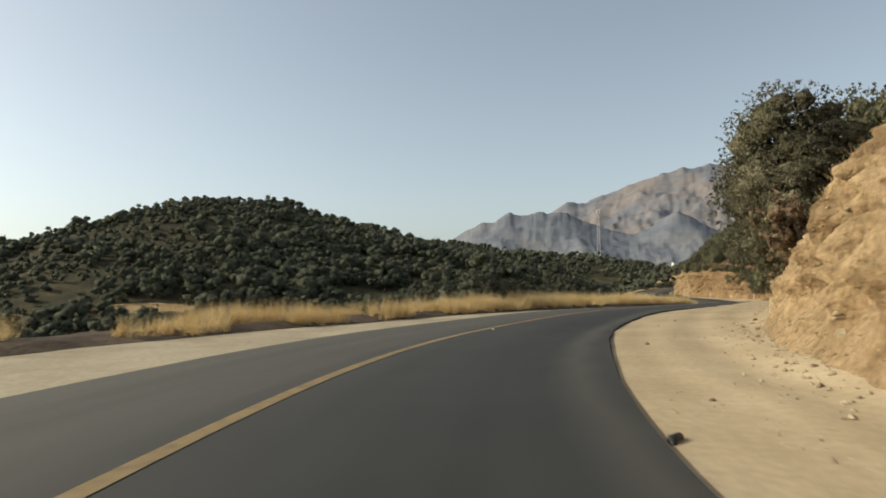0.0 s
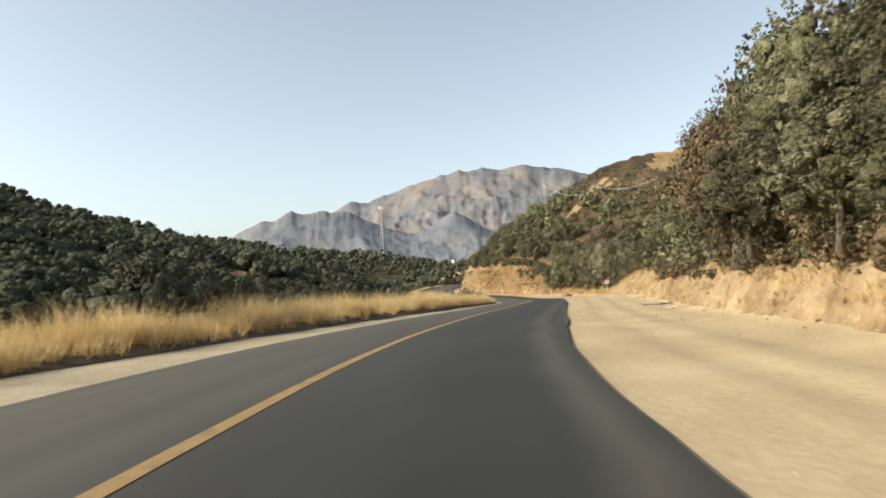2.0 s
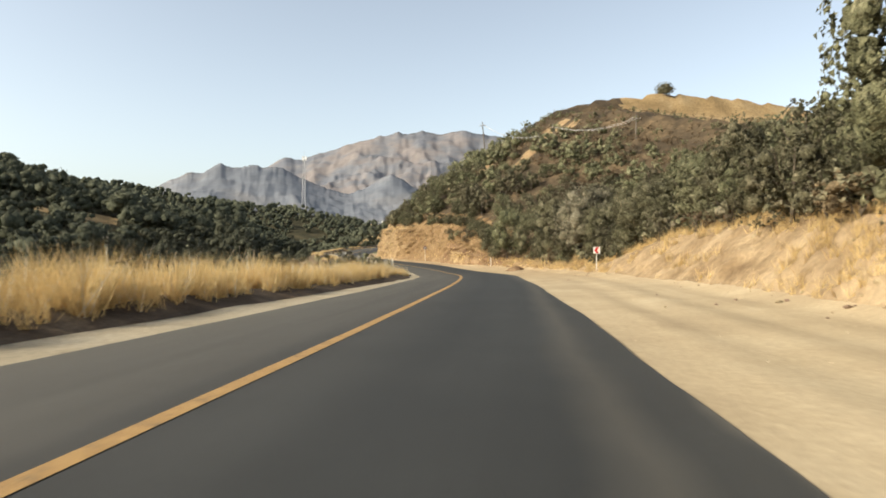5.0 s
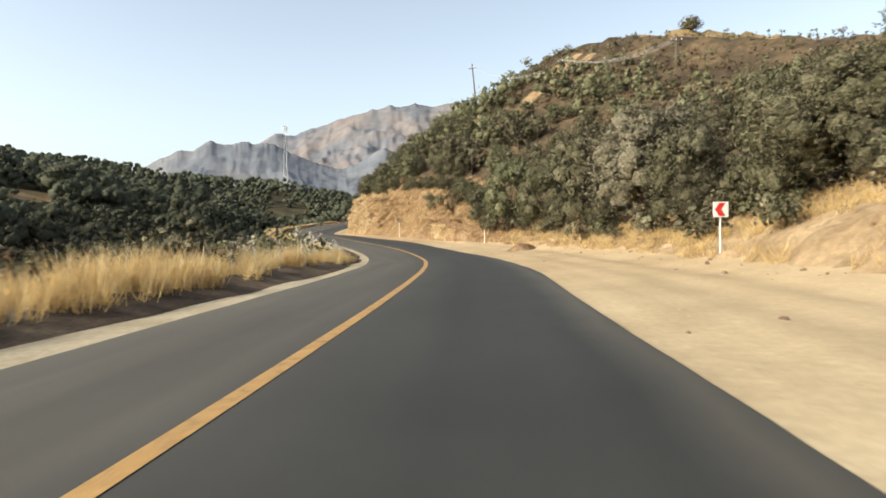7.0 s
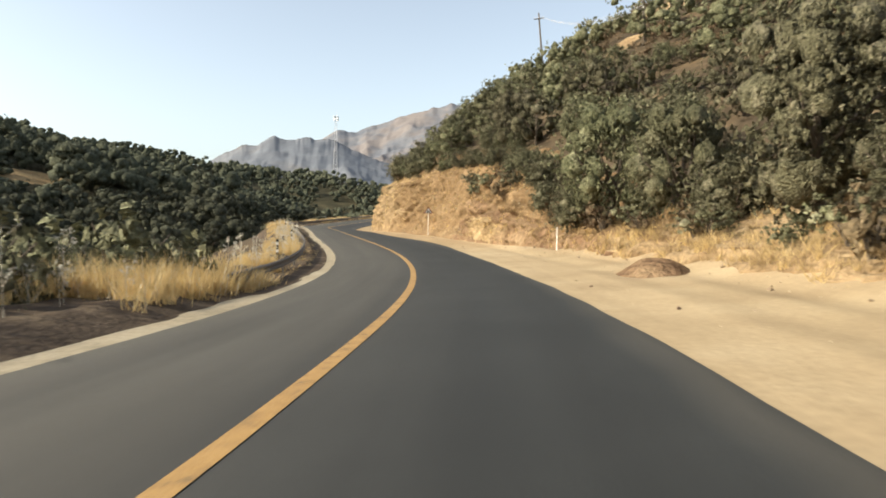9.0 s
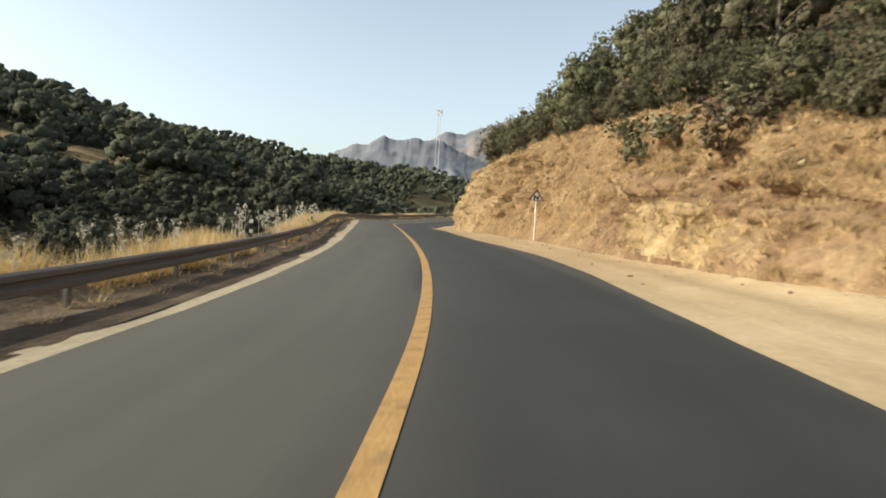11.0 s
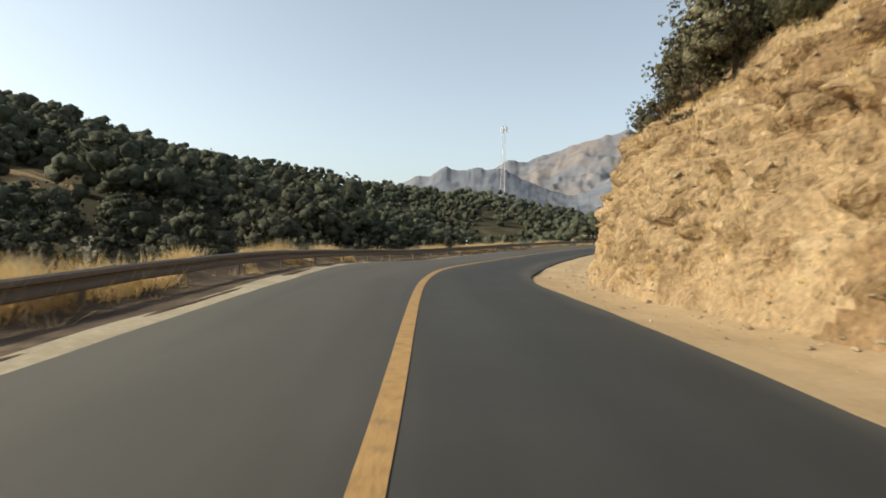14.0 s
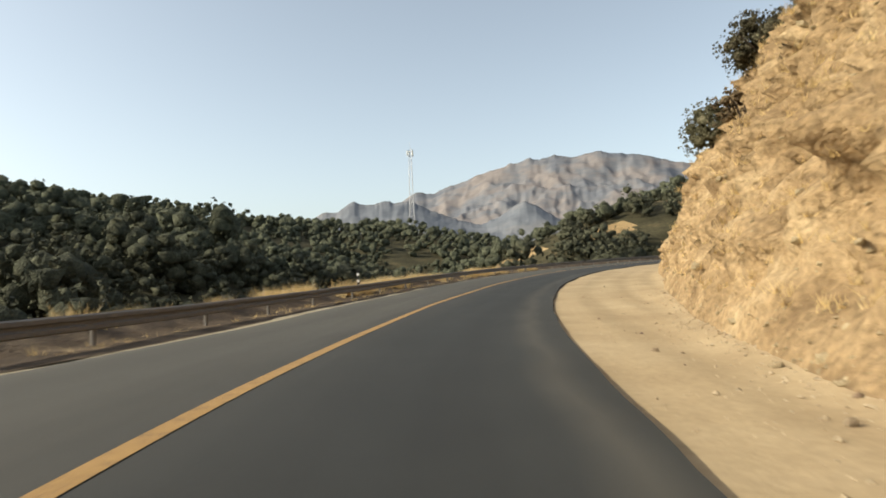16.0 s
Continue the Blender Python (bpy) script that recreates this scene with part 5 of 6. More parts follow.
def bank_grass():
    r = np.random.RandomState(32)
    n = 26000
    k = r.uniform(0, N - 2, n)
    k = np.where((r.rand(n) < 0.3) & (np.interp(k, KS, STATION) < 125), r.uniform(*np.interp([128, 215], STATION, KS), n), k)
    st = np.interp(k, KS, STATION)
    u = r.uniform(0.05, 1.35, n) ** 0.9
    patch = vnoise(k / 3.2, u * 6, 3) + 0.3 * vnoise(k * 0.9, u * 20, 4)
    need = np.interp(st, [-40, 20, 26, 70, 80, 92, 130, 145, 240], [0.95, 0.75, 0.58, 0.58, 0.52, 0.55, 0.55, 0.60, 0.65]) - 0.12 * (u > 0.9)
    need = need + np.where((st < 66) & (u < 0.6), 0.14, 0) - np.where(st > 122, 0.14, 0) - np.where(st > 172, 0.17, 0) - np.where((st > 172) & (u > 0.6), 0.14, 0) + np.where(st < 66, 0.08, 0)
    meadow = np.clip((st - 72) / 4, 0, 1) * np.clip((97 - st) / 4, 0, 1)          # golden grass hangs over the upper half of the low bank
    need = need + meadow * np.where(u > 0.55 + 0.2 * vnoise(k / 3, k * 0, 5), -0.24, 0.25)
    keep = patch > need
    k, u, st = k[keep], u[keep], st[keep]
    x, y, z = bank_point(k, u)
    x, y, z, h = tufts(r, k, x, y, z, np.where((st > 70) & (st < 125), 0.48, np.where(st > 125, 0.24, 0.30)), 13, 0.07)
    v, f = blades(r, x, y, z, h, np.repeat(np.where(st > 170, 0.0075, np.where(st > 122, 0.011, 0.008)), 13), 0.5)
    me = fast_mesh("dry_grass", v, f, STRAW)
    me.materials.append(BROWN_GRASS)
    me.polygons.foreach_set("material_index", np.repeat((r.rand(len(st)) < np.interp(st, [60, 74, 95, 120, 130, 168, 180], [0.6, 0.25, 0.25, 0.5, 0.85, 0.8, 0.45])).astype(np.int32), 13))
    tagged(new("dry_grass", me), "short golden-brown dry grass tufts on the cut bank", "grass", kind="stuff")


verge_grass()
bank_grass()


def build_thistle(seed):
    """A tall dry stalk with branching seed heads."""
    r = np.random.RandomState(seed)
    vs, fs, base = [], [], 0
    h = r.uniform(1.0, 1.5)
    stems = [([(0, 0, -0.05), (0.02, 0.01, h * 0.5), (0.04, 0.03, h)], [0.008, 0.006, 0.003])]
    for _ in range(9):
        z0, a, o = h * r.uniform(0.35, 0.9), r.uniform(0, 6.28), r.uniform(0.10, 0.24)
        stems.append(([(0.02, 0.01, z0), (math.cos(a) * o * 0.6, math.sin(a) * o * 0.6, z0 + 0.10), (math.cos(a) * o, math.sin(a) * o, z0 + 0.22)], [0.005, 0.004, 0.003]))
    for pts, rad in stems:
        v, f = limb(pts, rad, 4)
        vs.append(v), fs.append(f + base)
        base += len(v)
    stalk = (np.concatenate(vs), np.concatenate(fs))
    tips = np.array([p[-1] for p, _ in stems])
    c = np.repeat(tips, 9, 0) + r.normal(size=(len(tips) * 9, 3)) * 0.03
    heads = leaf_cards(r, c, r.normal(size=c.shape), 0.03)[:2]
    ob = new("dry_thistle")
    tagged(ob, "tall pale dry thistle stalk with seed heads", "plant", group="thistles beside the road")
    a, b = new("stalk", fast_mesh("stalk", *stalk, PALE_STALK)), new("seed_head", fast_mesh("seed_head", *heads, PALE_STALK))
    a.parent = b.parent = ob
    b["kind"] = "stuff"
    return ob


def put_thistles():
    r = np.random.RandomState(41)
    moulds = [build_thistle(s) for s in (1, 2, 3, 4)]
    for n in range(78):
        st = r.choice([r.uniform(97, 113), r.uniform(118, 172), r.uniform(30, 97)], p=[0.3, 0.58, 0.12])
        k = int(np.argmin(np.abs(STATION - st)))
        off = LE[k] - DIRT[k] - (r.uniform(1.5, 3.2) if st > 117 else r.uniform(1.2, 3.2))
        x, y = CENTRE[k] + RIGHT[k] * off
        u = (LE[k] - DIRT[k] - off) / 5.0
        z = float(surface(k, max(off, -6)) + berm(k, u)) - 0.1
        m = pose(float(x), float(y), z, 0, 0, r.uniform(0, 360)) @ Matrix.Diagonal((*[r.uniform(0.7, 1.1)] * 3, 1))
        if n < 4:
            moulds[n].matrix_basis = m
        else:
            copy_thing(moulds[n % 4], m)


put_thistles()


# ---- guard rail ----
def road_place(station, across):
    k = int(np.argmin(np.abs(STATION - station)))
    x, y = CENTRE[k] + RIGHT[k] * across
    return Vector((float(x), float(y), float(surface(k, across)))), math.degrees(math.atan2(-TANGENT[k, 0], TANGENT[k, 1]))


def build_guard_rail():
    rail = new("guard_rail")
    tagged(rail, "dull weathered steel guard rail on posts beside the valley", "guard rail")
    across = -4.8
    stations = np.concatenate([np.arange(116, 236, 3.9), [239.3, 242.4, 245.3, 248, 250.5, 252.8, 255, 257, 258.8, 260.5, 262, 263.4, 264.6, 265.7, 266.8, 267.8, 268.7]])
    w = [(-0.02, -0.155), (0.035, -0.125), (0.035, -0.055), (-0.02, -0.02), (-0.02, 0.02), (0.035, 0.055), (0.035, 0.125), (-0.02, 0.155)]
    first = None
    low = np.interp(stations, [116, 150, 162, 175, 182, 190, 196, 280], [0.0, 0.06, -0.06, -0.16, -0.14, -0.08, 0.0, 0.04])     # the rail dips and rises against the road
    for i, st in enumerate(stations):
        p, turn = road_place(st, across)
        p.z += low[i]
        if first is None:
            bm = prism([(-0.07, -0.5), (0.0, -0.5), (0.0, 0.53), (-0.07, 0.53)], -0.055, 0.055)
            bmesh.ops.bevel(bm, geom=bm.edges[:], offset=0.006, segments=1, affect="EDGES")
            post = part("post", bm, STEEL, rail)
            first = post.data
        else:
            post = new("post", first)
            post.parent = rail
        post.matrix_basis = pose(p.x, p.y, p.z - 0.05, 0, random.uniform(-1.5, 1.5), turn)
        if i + 1 < len(stations):
            q, _ = road_place(stations[i + 1], across)
            q.z += low[i + 1]
            vs, fs = [], []
            sag = random.uniform(-0.015, 0.015)
            n = Vector((q.y - p.y, -(q.x - p.x), 0)).normalized()
            for e, s in ((0.0, 0), (0.5, sag), (1.0, 0)):
                c = p.lerp(q, e * 1.02 - 0.01) + Vector((0, 0, 0.36 + s)) + n * (0.035 + 0.004 * (i % 2))
                for t in (0.0, -0.004):
                    vs += [tuple(c + n * (a + t) + Vector((0, 0, b))) for a, b in w]
            for e in range(2):
                for j in range(7):
                    a = e * 16 + j
                    fs += [(a, a + 16, a + 17, a + 1), (a + 8, a + 9, a + 25, a + 24)]
            for e in (0, 32):
                fs += [(e + j, e + j + 1, e + j + 9, e + j + 8) for j in range(7)]
            for e in range(2):
                fs += [(e * 16, e * 16 + 8, e * 16 + 24, e * 16 + 16), (e * 16 + 7, e * 16 + 23, e * 16 + 31, e * 16 + 15)]
            mesh_object("beam", vs, fs, STEEL, rail)


build_guard_rail()


# ---- signs and posts ----
def build_chevron_sign():
    x, y, z = 47.1, 91.0, 1.55
    g = 0.62
    ob = empty("chevron_sign", (x, y, g), -24)
    tagged(ob, "white square road sign with a red chevron on a thin post", "road sign")
    part("post", tube(0.022, 0.022, -0.35, z - g + 0.22, 10), WHITE, ob, "thin white post")
    bm = box(0.43, 0.018, 0.43, (0, -0.032, z - g), 0.004)
    part("plate", bm, WHITE, ob)
    s = [(0.13, 0.185), (-0.045, 0.185), (-0.17, 0.0), (-0.045, -0.185), (0.13, -0.185), (0.01, 0.0)]
    part("chevron", prism([(a, b + z - g) for a, b in s], -0.046, -0.0415), RED, ob, "red chevron arrow")


def build_triangle_sign():
    x, y, z = 60.35, 152.5, 1.70
    g = 0.12
    ob = empty("warning_sign", (x, y, g), -6)
    tagged(ob, "triangular warning sign with red border and winding road symbol", "road sign")
    part("post", tube(0.025, 0.025, -0.4, z - g + 0.30, 10), WHITE, ob, "thin white-painted post")

    def tri(r, y0, y1):
        h = r * 1.1547 / 2 * math.sqrt(3)
        return prism([(-r, -h * 0.38), (r, -h * 0.38), (0, h * 1.1)], y0, y1)
    for name, r, y0, y1, mat, label in (("border", 0.375, -0.045, -0.028, MAROON, "dark red border"), ("face", 0.270, -0.049, -0.046, WHITE, "dull white face")):
        bm = tri(r, y0, y1)
        bmesh.ops.translate(bm, verts=bm.verts[:], vec=(0, 0, z - g + (0.0 if name == "border" else -0.008)))
        part(name, bm, mat, ob, label)
    for a, b, c, d in ((-0.10, -0.07, -0.06, 0.13), (-0.085, 0.13, 0.085, -0.05), (0.06, -0.07, 0.10, 0.11)):
        w = 0.042
        o = [(a - w, b), (a + w, b), (c + w, d), (c - w, d)]
        part("stroke", prism([(u, v + z - g - 0.02) for u, v in o], -0.053, -0.0495), BLACK, ob, "black symbol stroke")


def build_delineators():
    first = None
    for st in (127.9, 144.6, 165.2, 216.6):
        p, turn = road_place(st, -5.6)
        m = pose(p.x, p.y, p.z - 0.1, 0, 0, turn)
        if first is None:
            first = empty("delineator_post", (0, 0, 0))
            first.matrix_basis = m
            tagged(first, "black and white striped marker post behind the guard rail", "marker post", group="marker posts behind the guard rail")
            part("post", box(0.10, 0.06, 1.45, (0, 0, 0.525), 0.008), BLACK, first)
            for zz in (0.72, 1.05):
                part("band", box(0.106, 0.066, 0.12, (0, 0, zz), 0.004), WHITE, first, "white painted band")
        else:
            copy_thing(first, m)
    p, turn = road_place(128.6, 7.2)
    ob = empty("marker_post", (p.x, p.y, p.z + 0.1), turn)
    tagged(ob, "slim white marker post at the foot of the bank", "marker post")
    part("post", tube(0.034, 0.030, -0.5, 1.06, 10), WHITE, ob)
    part("cap", tube(0.032, 0.012, 1.06, 1.10, 10), WHITE, ob)
    p, turn = road_place(101.5, 9.2)
    ob = empty("survey_stake", (p.x, p.y, p.z), turn)
    tagged(ob, "short rusty iron stake with a crossbar in the dirt", "stake")
    part("shaft", box(0.045, 0.03, 0.95, (0, 0, 0.275), 0.005), RUST, ob)
    part("crossbar", box(0.24, 0.025, 0.06, (0.03, -0.029, 0.70), 0.005), RUST, ob)


build_chevron_sign()
build_triangle_sign()
build_delineators()


# ---- power line and mast ----
def build_pole(x, y, top, height, lean, label):
    g = top - height
    ob = empty("power_pole", (x, y, g), -30)
    ob.matrix_basis = pose(x, y, g, 0, lean, -30)
    tagged(ob, label, "power pole", group="power poles on the hill")
    part("shaft", tube(0.15, 0.09, -1.2, height, 9), POLEWOOD, ob)
    part("crossarm", box(1.3, 0.09, 0.10, (0, -0.14, height - 0.75), 0.01), POLEWOOD, ob)
    for dx in (-0.55, 0, 0.55):
        bm = tube(0.03, 0.045, height - 0.70, height - 0.55, 8, (dx, -0.14))
        part("insulator", bm, WHITE, ob, "pale ceramic insulator")
    return ob


POLE_TOPS = []
for x, y, top, lean in ((82.4, 174.8, 27.0, -5), (80.0, 150.6, 19.0, -5), (82.6, 150.2, 19.4, -6), (86.0, 134.0, 20.0, 0)):
    g = ground_z(x, y)
    build_pole(x, y, max(top, g + 3.6), max(top, g + 3.6) - g, lean, "leaning weathered wooden power pole on the wooded hill")
    POLE_TOPS.append((x + math.sin(radians(lean)) * 6, y, max(top, g + 3.6) - 0.55))


def build_wire(a, b, side):
    cu = bpy.data.curves.new("power_wire", "CURVE")
    cu.dimensions, cu.bevel_depth, cu.bevel_resolution = "3D", 0.014, 1
    sp = cu.splines.new("POLY")
    sp.points.add(16)
    for i in range(17):
        t = i / 16
        p = Vector(a).lerp(Vector(b), t)
        sp.points[i].co = (p.x + side * 0.5, p.y + side * 0.25, p.z - 4 * 1.2 * t * (1 - t), 1)
    cu.materials.append(MAST)
    tagged(new("power_wire", cu), "thin sagging overhead wire between power poles", "wire", group="overhead wires")


for side in (-1, 0, 1):
    build_wire(POLE_TOPS[0], POLE_TOPS[1], side)
    build_wire(POLE_TOPS[2], POLE_TOPS[3], side)


def build_mast():
    x, y, top = 108.3, 464.6, 58.0
    g = ground_z(x, y)
    h = top - g
    ob = empty("radio_mast", (x, y, g), 20)
    tagged(ob, "pale steel lattice radio mast with antennas on the far ridge", "mast")
    legs = [(math.cos(a) * 1.0, math.sin(a) * 1.0) for a in (0.5, 2.6, 4.7)]
    for lx, ly in legs:
        v, f = limb([(lx * 1.6, ly * 1.6, -1), (lx, ly, h * 0.5), (lx * 0.6, ly * 0.6, h)], [0.14, 0.12, 0.10], 5)
        mesh_object("leg", v, f, MAST, ob)
    for i in range(18):
        z0, z1 = h * i / 18, h * (i + 1) / 18
        for j in range(3):
            s0, s1 = (1.6 - 1.2 * i / 18 if i < 9 else 1 - 0.8 * (i - 9) / 18), (1.6 - 1.2 * (i + 1) / 18 if i < 9 else 1 - 0.8 * (i - 8) / 18)
            a, b = legs[j], legs[(j + 1) % 3]
            v, f = limb([(a[0] * s0, a[1] * s0, z0), (b[0] * s1, b[1] * s1, z1)], [0.05, 0.05], 4)
            mesh_object("brace", v, f, MAST, ob)
    for j, (dx, dy) in enumerate(((1.3, 0.2), (-1.3, 0.3), (0.1, 1.3), (0.2, -1.3))):
        part("antenna", box(0.45, 0.3, 2.6, (dx, dy, h - 1.6), 0.03), WHITE, ob, "white panel antenna")
        v, f = limb([(0, 0, h - 1.6), (dx, dy, h - 1.6)], [0.06, 0.06], 4)
        mesh_object("arm", v, f, MAST, ob)
    v, f = limb([(0, 0, h - 1), (0, 0, h + 3)], [0.06, 0.03], 5)
    mesh_object("rod", v, f, MAST, ob)


build_mast()


def build_hut(x, y, turn, wide):
    g = ground_z(x, y)
    ob = empty("farm_hut", (x, y, g), turn)
    tagged(ob, "small whitewashed farm hut in the dry valley field", "hut", group="farm huts in the valley")
    part("wall", box(wide, 2.2, 2.3, (0, 0, 1.0), 0.03), WHITE, ob)
    part("roof", prism([(-wide / 2 - 0.2, 2.15), (wide / 2 + 0.2, 2.15), (wide / 2 + 0.2, 2.27), (0, 2.75), (-wide / 2 - 0.2, 2.27)], -1.3, 1.3), STEEL, ob, "dull sheet-metal roof")
    part("door", box(0.8, 0.05, 1.8, (0.3, -1.12, 0.9), 0.01), POLEWOOD, ob, "weathered plank door")


build_hut(184.0, 554.0, 20, 4.2)
build_hut(191.0, 557.0, 35, 3.2)


# ---- stones, mound, branches, litter ----
def stone_mesh(seed):
    r = np.random.RandomState(seed)
    bm = bmesh.new()
    bmesh.ops.create_icosphere(bm, subdivisions=1, radius=1)
    for v in bm.verts:
        v.co *= r.uniform(0.55, 1.2)
        v.co.z *= 0.62
    me = bpy.data.meshes.new("stone")
    bm.to_mesh(me)
    bm.free()
    me.materials.append(STONE)
    return me


STONES = [stone_mesh(s) for s in range(6)]
CHIP = np.array([(1, 0, 0), (-1, 0, 0), (0, 1, 0), (0, -1, 0), (0, 0, 0.7), (0, 0, -0.7)])
CHIP_FACES = np.array([(0, 2, 4), (2, 1, 4), (1, 3, 4), (3, 0, 4), (2, 0, 5), (1, 2, 5), (3, 1, 5), (0, 3, 5)])


def put_stones():
    r = np.random.RandomState(77)
    for n in range(270):
        st = r.uniform(2, 225)
        k = int(np.argmin(np.abs(STATION - st)))
        close = r.rand() < 0.55
        d = FOOT[k] + r.uniform(-1.0, 0.35) if close else r.uniform(RE[k] + 0.6, FOOT[k])
        x, y = CENTRE[k] + RIGHT[k] * d
        s = r.uniform(0.03, 0.11) if close else r.uniform(0.02, 0.075) * r.uniform(0.7, 1.15)
        z = float(shoulder_z(np.array([k]), np.array([d]))[0]) + s * 0.2
        ob = new("stone", STONES[n % 6])
        ob.matrix_basis = pose(float(x), float(y), z, r.uniform(-20, 20), r.uniform(-20, 20), r.uniform(0, 360)) @ Matrix.Diagonal((s, s * r.uniform(0.7, 1.2), s, 1))
        tagged(ob, "small broken ochre stone lying on the dirt shoulder", "stone", group="stones on the shoulder")


def bank_rocks():
    """Broken rock standing out of the cut."""
    r = np.random.RandomState(78)
    vs, fs, base = [], [], 0
    mould = []
    for me in STONES:
        mould.append((np.array([v.co[:] for v in me.vertices]), np.array([p.vertices[:] for p in me.polygons])))
    for _ in range(14000):
        k, u = r.uniform(0, N - 2), r.uniform(0.0, 1.0)
        st = np.interp(k, KS, STATION)
        if st > 22 and st < 128 and r.rand() < (0.75 if st < 75 else 0.9):
            continue
        if vnoise(k / 4.5, u * 5, 2) < 0.48:
            continue
        x, y, z = (float(a[0]) for a in bank_point(k, u))
        v, f = mould[r.randint(6)]
        s = r.uniform(0.025, 0.10) * (2.0 if r.rand() < 0.08 else 1)
        t = Euler((r.uniform(-0.5, 0.5), r.uniform(-0.5, 0.5), r.uniform(0, 6.28))).to_matrix()
        w = (v * s * [1, r.uniform(0.6, 1.2), 1]) @ np.array(t).T + [x + 0.3 * s, y, z - 0.25 * s]
        vs.append(w), fs.append(f + base)
        base += len(w)
    for _ in range(4200):
        k, u = r.uniform(0, N - 2), r.uniform(-0.03, 0.10)
        st = np.interp(k, KS, STATION)
        if 30 < st < 122 and r.rand() < 0.75:
            continue
        x, y, z = (float(a[0]) for a in bank_point(k, u))
        v = CHIP * r.uniform(0.6, 1.3, (6, 3))
        s = r.uniform(0.015, 0.055)
        vs.append(v * s + [x, y, z + 0.01]), fs.append(CHIP_FACES + base)
        base += 6
    me = fast_mesh("broken_rock", np.concatenate(vs), np.concatenate(fs), STONE)
    tagged(new("broken_rock", me), "broken ochre rock lumps standing out of the cut", "rock", kind="stuff")


def scree():
    """Chips and gravel: fallen along the foot of the cuts, and swept into loose lines over the shoulder."""
    r = np.random.RandomState(79)
    n = 11000
    part_of = r.choice(4, n, p=[0.22, 0.10, 0.28, 0.40])
    st = r.uniform(np.array([-2, 24, 124, 180])[part_of], np.array([24, 124, 180, 214])[part_of])
    k = np.searchsorted(STATION, st).clip(0, N - 1)
    foot = r.rand(n) < 0.68
    d = np.where(foot, FOOT[k] + 0.25 - np.abs(r.normal(size=n)) * 0.7, RE[k] + 0.25 + (FOOT[k] - RE[k] - 0.4) * r.rand(n))
    keep = (foot | (vnoise(st / 2.4, d * 2.6, 4) > 0.60)) & (d > RE[k] + 0.15)
    k, d, foot = k[keep], d[keep], foot[keep]
    z = shoulder_z(k, d)
    x, y = CENTRE[k, 0] + RIGHT[k, 0] * d, CENTRE[k, 1] + RIGHT[k, 1] * d + r.uniform(-0.25, 0.25, len(k))
    s = np.exp(r.uniform(np.log(0.010), np.log(np.where(foot, 0.050, 0.022))))
    v = CHIP[None] * r.uniform(0.6, 1.3, (len(k), 6, 3)) * s[:, None, None] + np.stack([x, y, z + 0.2 * s], 1)[:, None]
    f = CHIP_FACES[None] + 6 * np.arange(len(k))[:, None, None]
    me = fast_mesh("gravel", v.reshape(-1, 3), f.reshape(-1, 3), PEBBLE)
    tagged(new("gravel", me), "ochre gravel and chips fallen on the dirt shoulder", "gravel", kind="stuff")


def build_branch(station, across, turn, length):
    p, t0 = road_place(station, across)
    r = np.random.RandomState(int(station * 10))
    ob = empty("fallen_branch", (p.x, p.y, p.z + 0.02), t0 + turn)
    tagged(ob, "bare grey fallen branch lying at the foot of the bank", "branch", group="fallen branches")
    v, f = limb([(0, 0, 0.02), (length * 0.35, 0.05, 0.06), (length * 0.7, -0.04, 0.05), (length, 0.06, 0.10)], [0.034, 0.03, 0.022, 0.008])
    mesh_object("stem", v, f, BARK, ob, True)
    for e, a in ((0.4, 0.7), (0.65, -0.6), (0.8, 0.5)):
        v, f = limb([(length * e, 0, 0.05), (length * (e + 0.12), a * 0.3, 0.13), (length * (e + 0.2), a * 0.6, 0.10)], [0.014, 0.010, 0.004], 5)
        mesh_object("twig", v, f, BARK, ob, True)


def build_mound():
    p, turn = road_place(116.8, 6.9)
    us, a = np.linspace(0, 1, 12), np.linspace(0, 2 * math.pi, 29)[:-1]
    vs = []
    for u in us:
        for t in a:
            x, y = math.cos(t) * 1.9 * u, math.sin(t) * 1.2 * u
            vs.append((x, y, 0.5 * (1 - u * u) ** 1.3 - 0.12 + 0.13 * float(fbm(x * 1.6, y * 1.6, 3, 2)) * (1 - 0.5 * u)))
    fs = [(i * 28 + j, (i + 1) * 28 + j, (i + 1) * 28 + (j + 1) % 28, i * 28 + (j + 1) % 28) for i in range(11) for j in range(28)]
    ob = mesh_object("dirt_mound", vs, fs, RED_SOIL, smooth=True)
    ob.matrix_basis = pose(p.x, p.y, p.z, 0, 0, turn + 80)
    tagged(ob, "low heap of brown dirt beside the road", "dirt mound")


put_stones()
bank_rocks()
scree()
for st, ac, tn, ln in ((57.3, 8.0, -48, 1.9), (55.6, 9.2, -20, 1.5), (56.6, 8.7, 40, 1.1)):
    build_branch(st, ac, tn, ln)
build_mound()


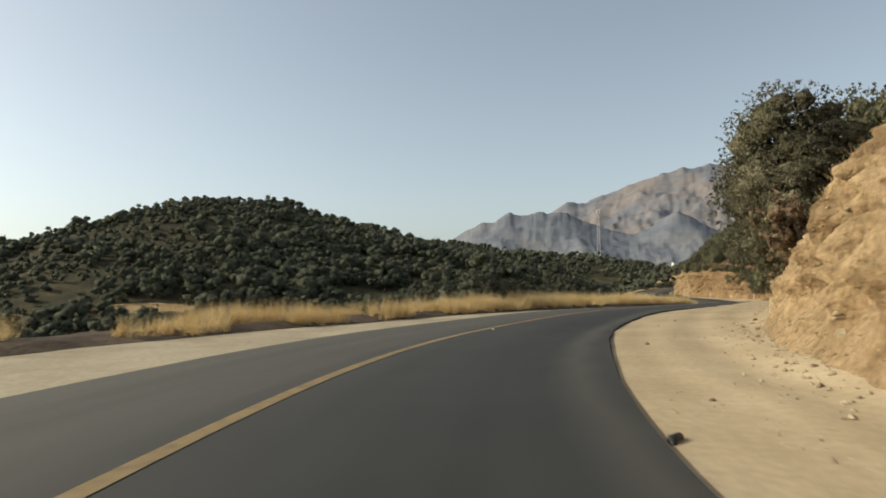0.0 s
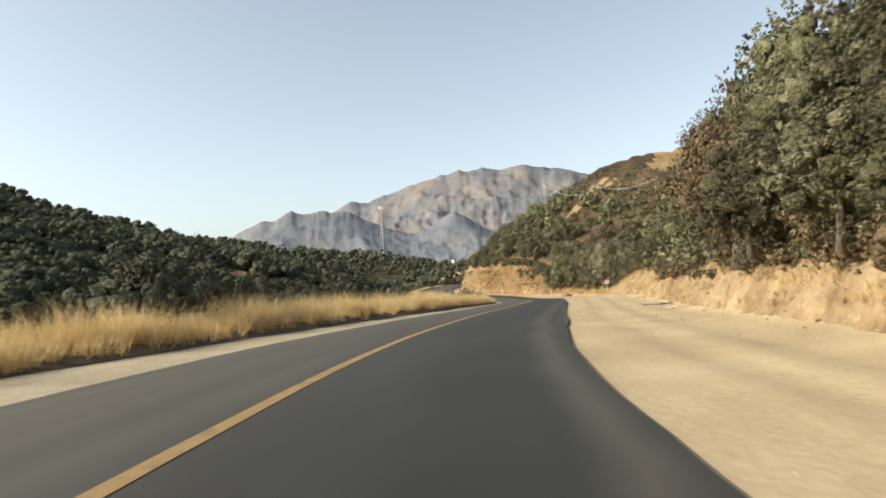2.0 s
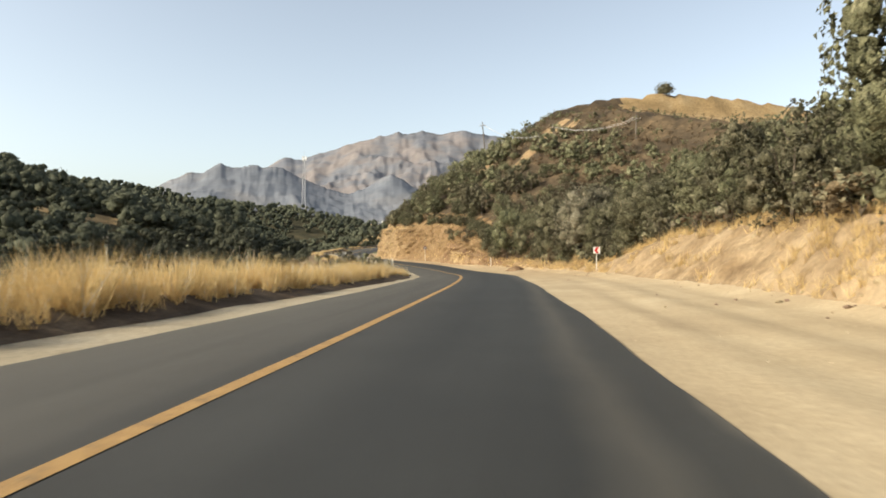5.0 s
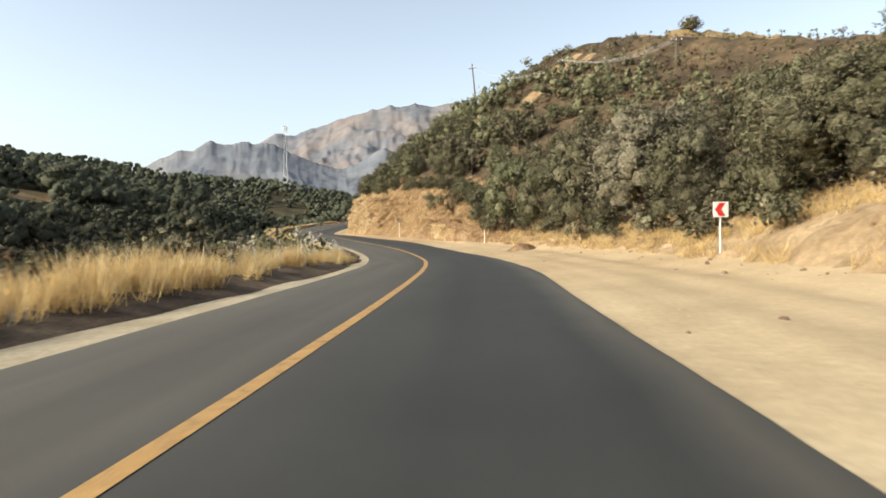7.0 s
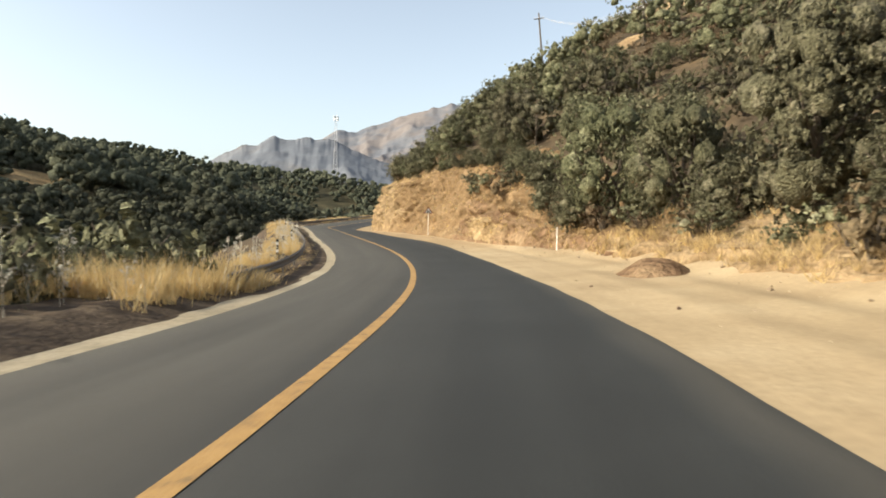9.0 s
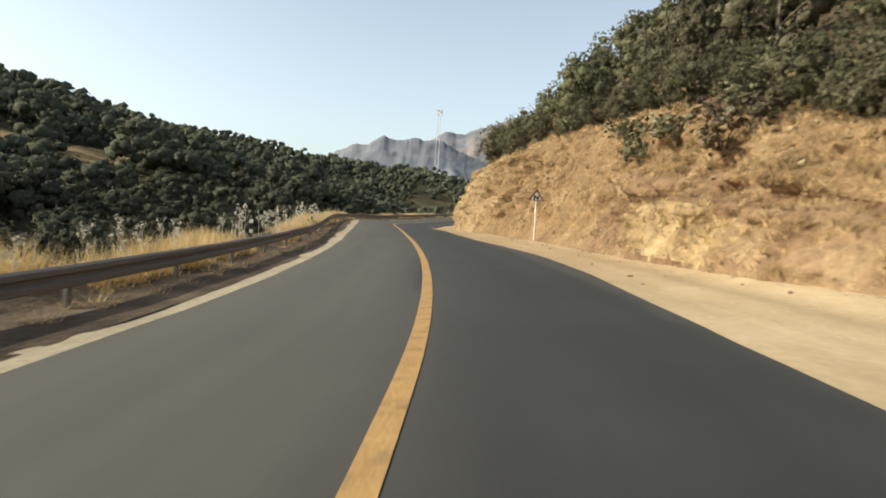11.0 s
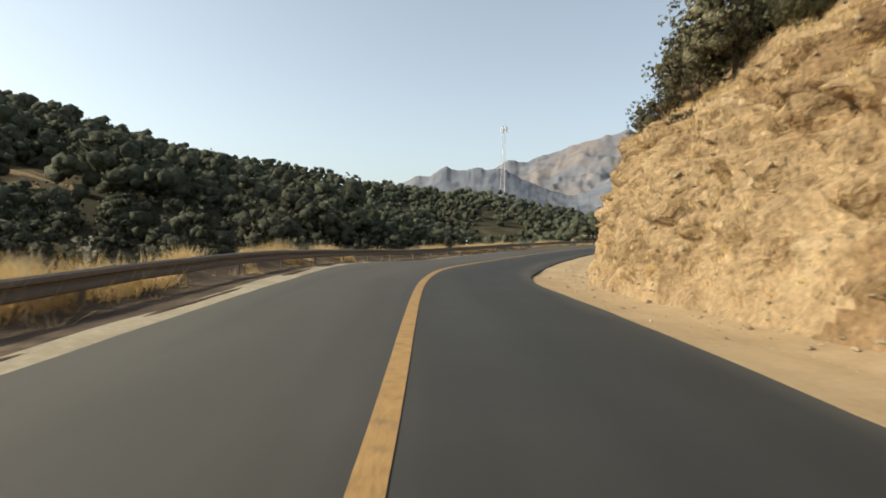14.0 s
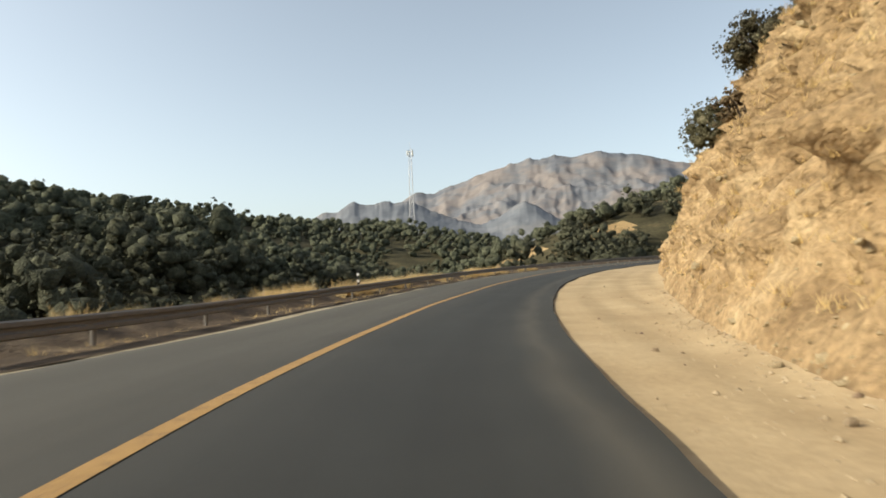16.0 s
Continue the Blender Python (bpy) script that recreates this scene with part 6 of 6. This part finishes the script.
def build_litter():
    p, turn = road_place(202.0, 7.3)
    bm = box(0.16, 0.10, 0.05, (0, 0, 0.03), 0.012)
    for v in bm.verts:
        v.co.x += 0.02 * math.sin(40 * v.co.y)
        v.co.z *= 1 + 0.3 * math.sin(31 * v.co.x)
    me = bpy.data.meshes.new("crumpled_wrapper")
    bm.to_mesh(me)
    bm.free()
    me.materials.append(RED)
    ob = new("crumpled_wrapper", me)
    ob.matrix_basis = pose(p.x, p.y, p.z - 0.03, 0, 8, turn)
    tagged(ob, "crumpled red wrapper lying on the dirt shoulder", "litter")
    p, turn = road_place(5.5, 3.74)
    v, f = limb([(-0.16, 0, 0.03), (-0.05, 0.02, 0.05), (0.07, -0.01, 0.05), (0.17, 0.01, 0.02)], [0.015, 0.045, 0.04, 0.01], 8)
    ob = mesh_object("tyre_scrap", v, f, BLACK, smooth=True)
    ob.matrix_basis = pose(p.x, p.y, p.z - 0.075, 0, 0, turn + 70)
    tagged(ob, "dark scrap of tyre rubber at the asphalt edge", "litter")
    p, turn = road_place(19.5, 0.36)
    v, f = limb([(-0.13, 0, 0.012), (-0.04, 0.03, 0.03), (0.05, -0.02, 0.022), (0.13, 0.01, 0.01)], [0.03, 0.055, 0.05, 0.02], 6)
    ob = mesh_object("paper_scrap", np.array(v) * np.array([0.42, 0.5, 0.4]), f, WHITE, smooth=False)
    ob.matrix_basis = pose(p.x, p.y, p.z + 0.012, 0, 0, turn + 95)
    tagged(ob, "crumpled white paper scrap lying on the asphalt", "litter")
    # rubber left by braking wheels beside the yellow line
    for across, s0, s1 in ((-0.125, 130.0, 140.5), (-0.175, 131.5, 138.0), (-0.225, 130.5, 136.0)):
        ks = np.nonzero((STATION >= s0) & (STATION <= s1))[0]
        verts = []
        for n, k in enumerate(ks):
            w = 0.011 * (0.4 + 0.6 * math.sin(math.pi * (n + 0.5) / len(ks)))
            for e in (-w, w):
                x, y = CENTRE[k] + RIGHT[k] * (across + e)
                verts.append((float(x), float(y), float(surface(int(k), across + e)) + 0.005))
        ob = mesh_object("skid_mark", np.array(verts), [(2 * n, 2 * n + 1, 2 * n + 3, 2 * n + 2) for n in range(len(ks) - 1)], RUBBER)
        tagged(ob, "thin black skid mark of tyre rubber on asphalt", "skid mark", group="skid marks beside the yellow line")


build_litter()
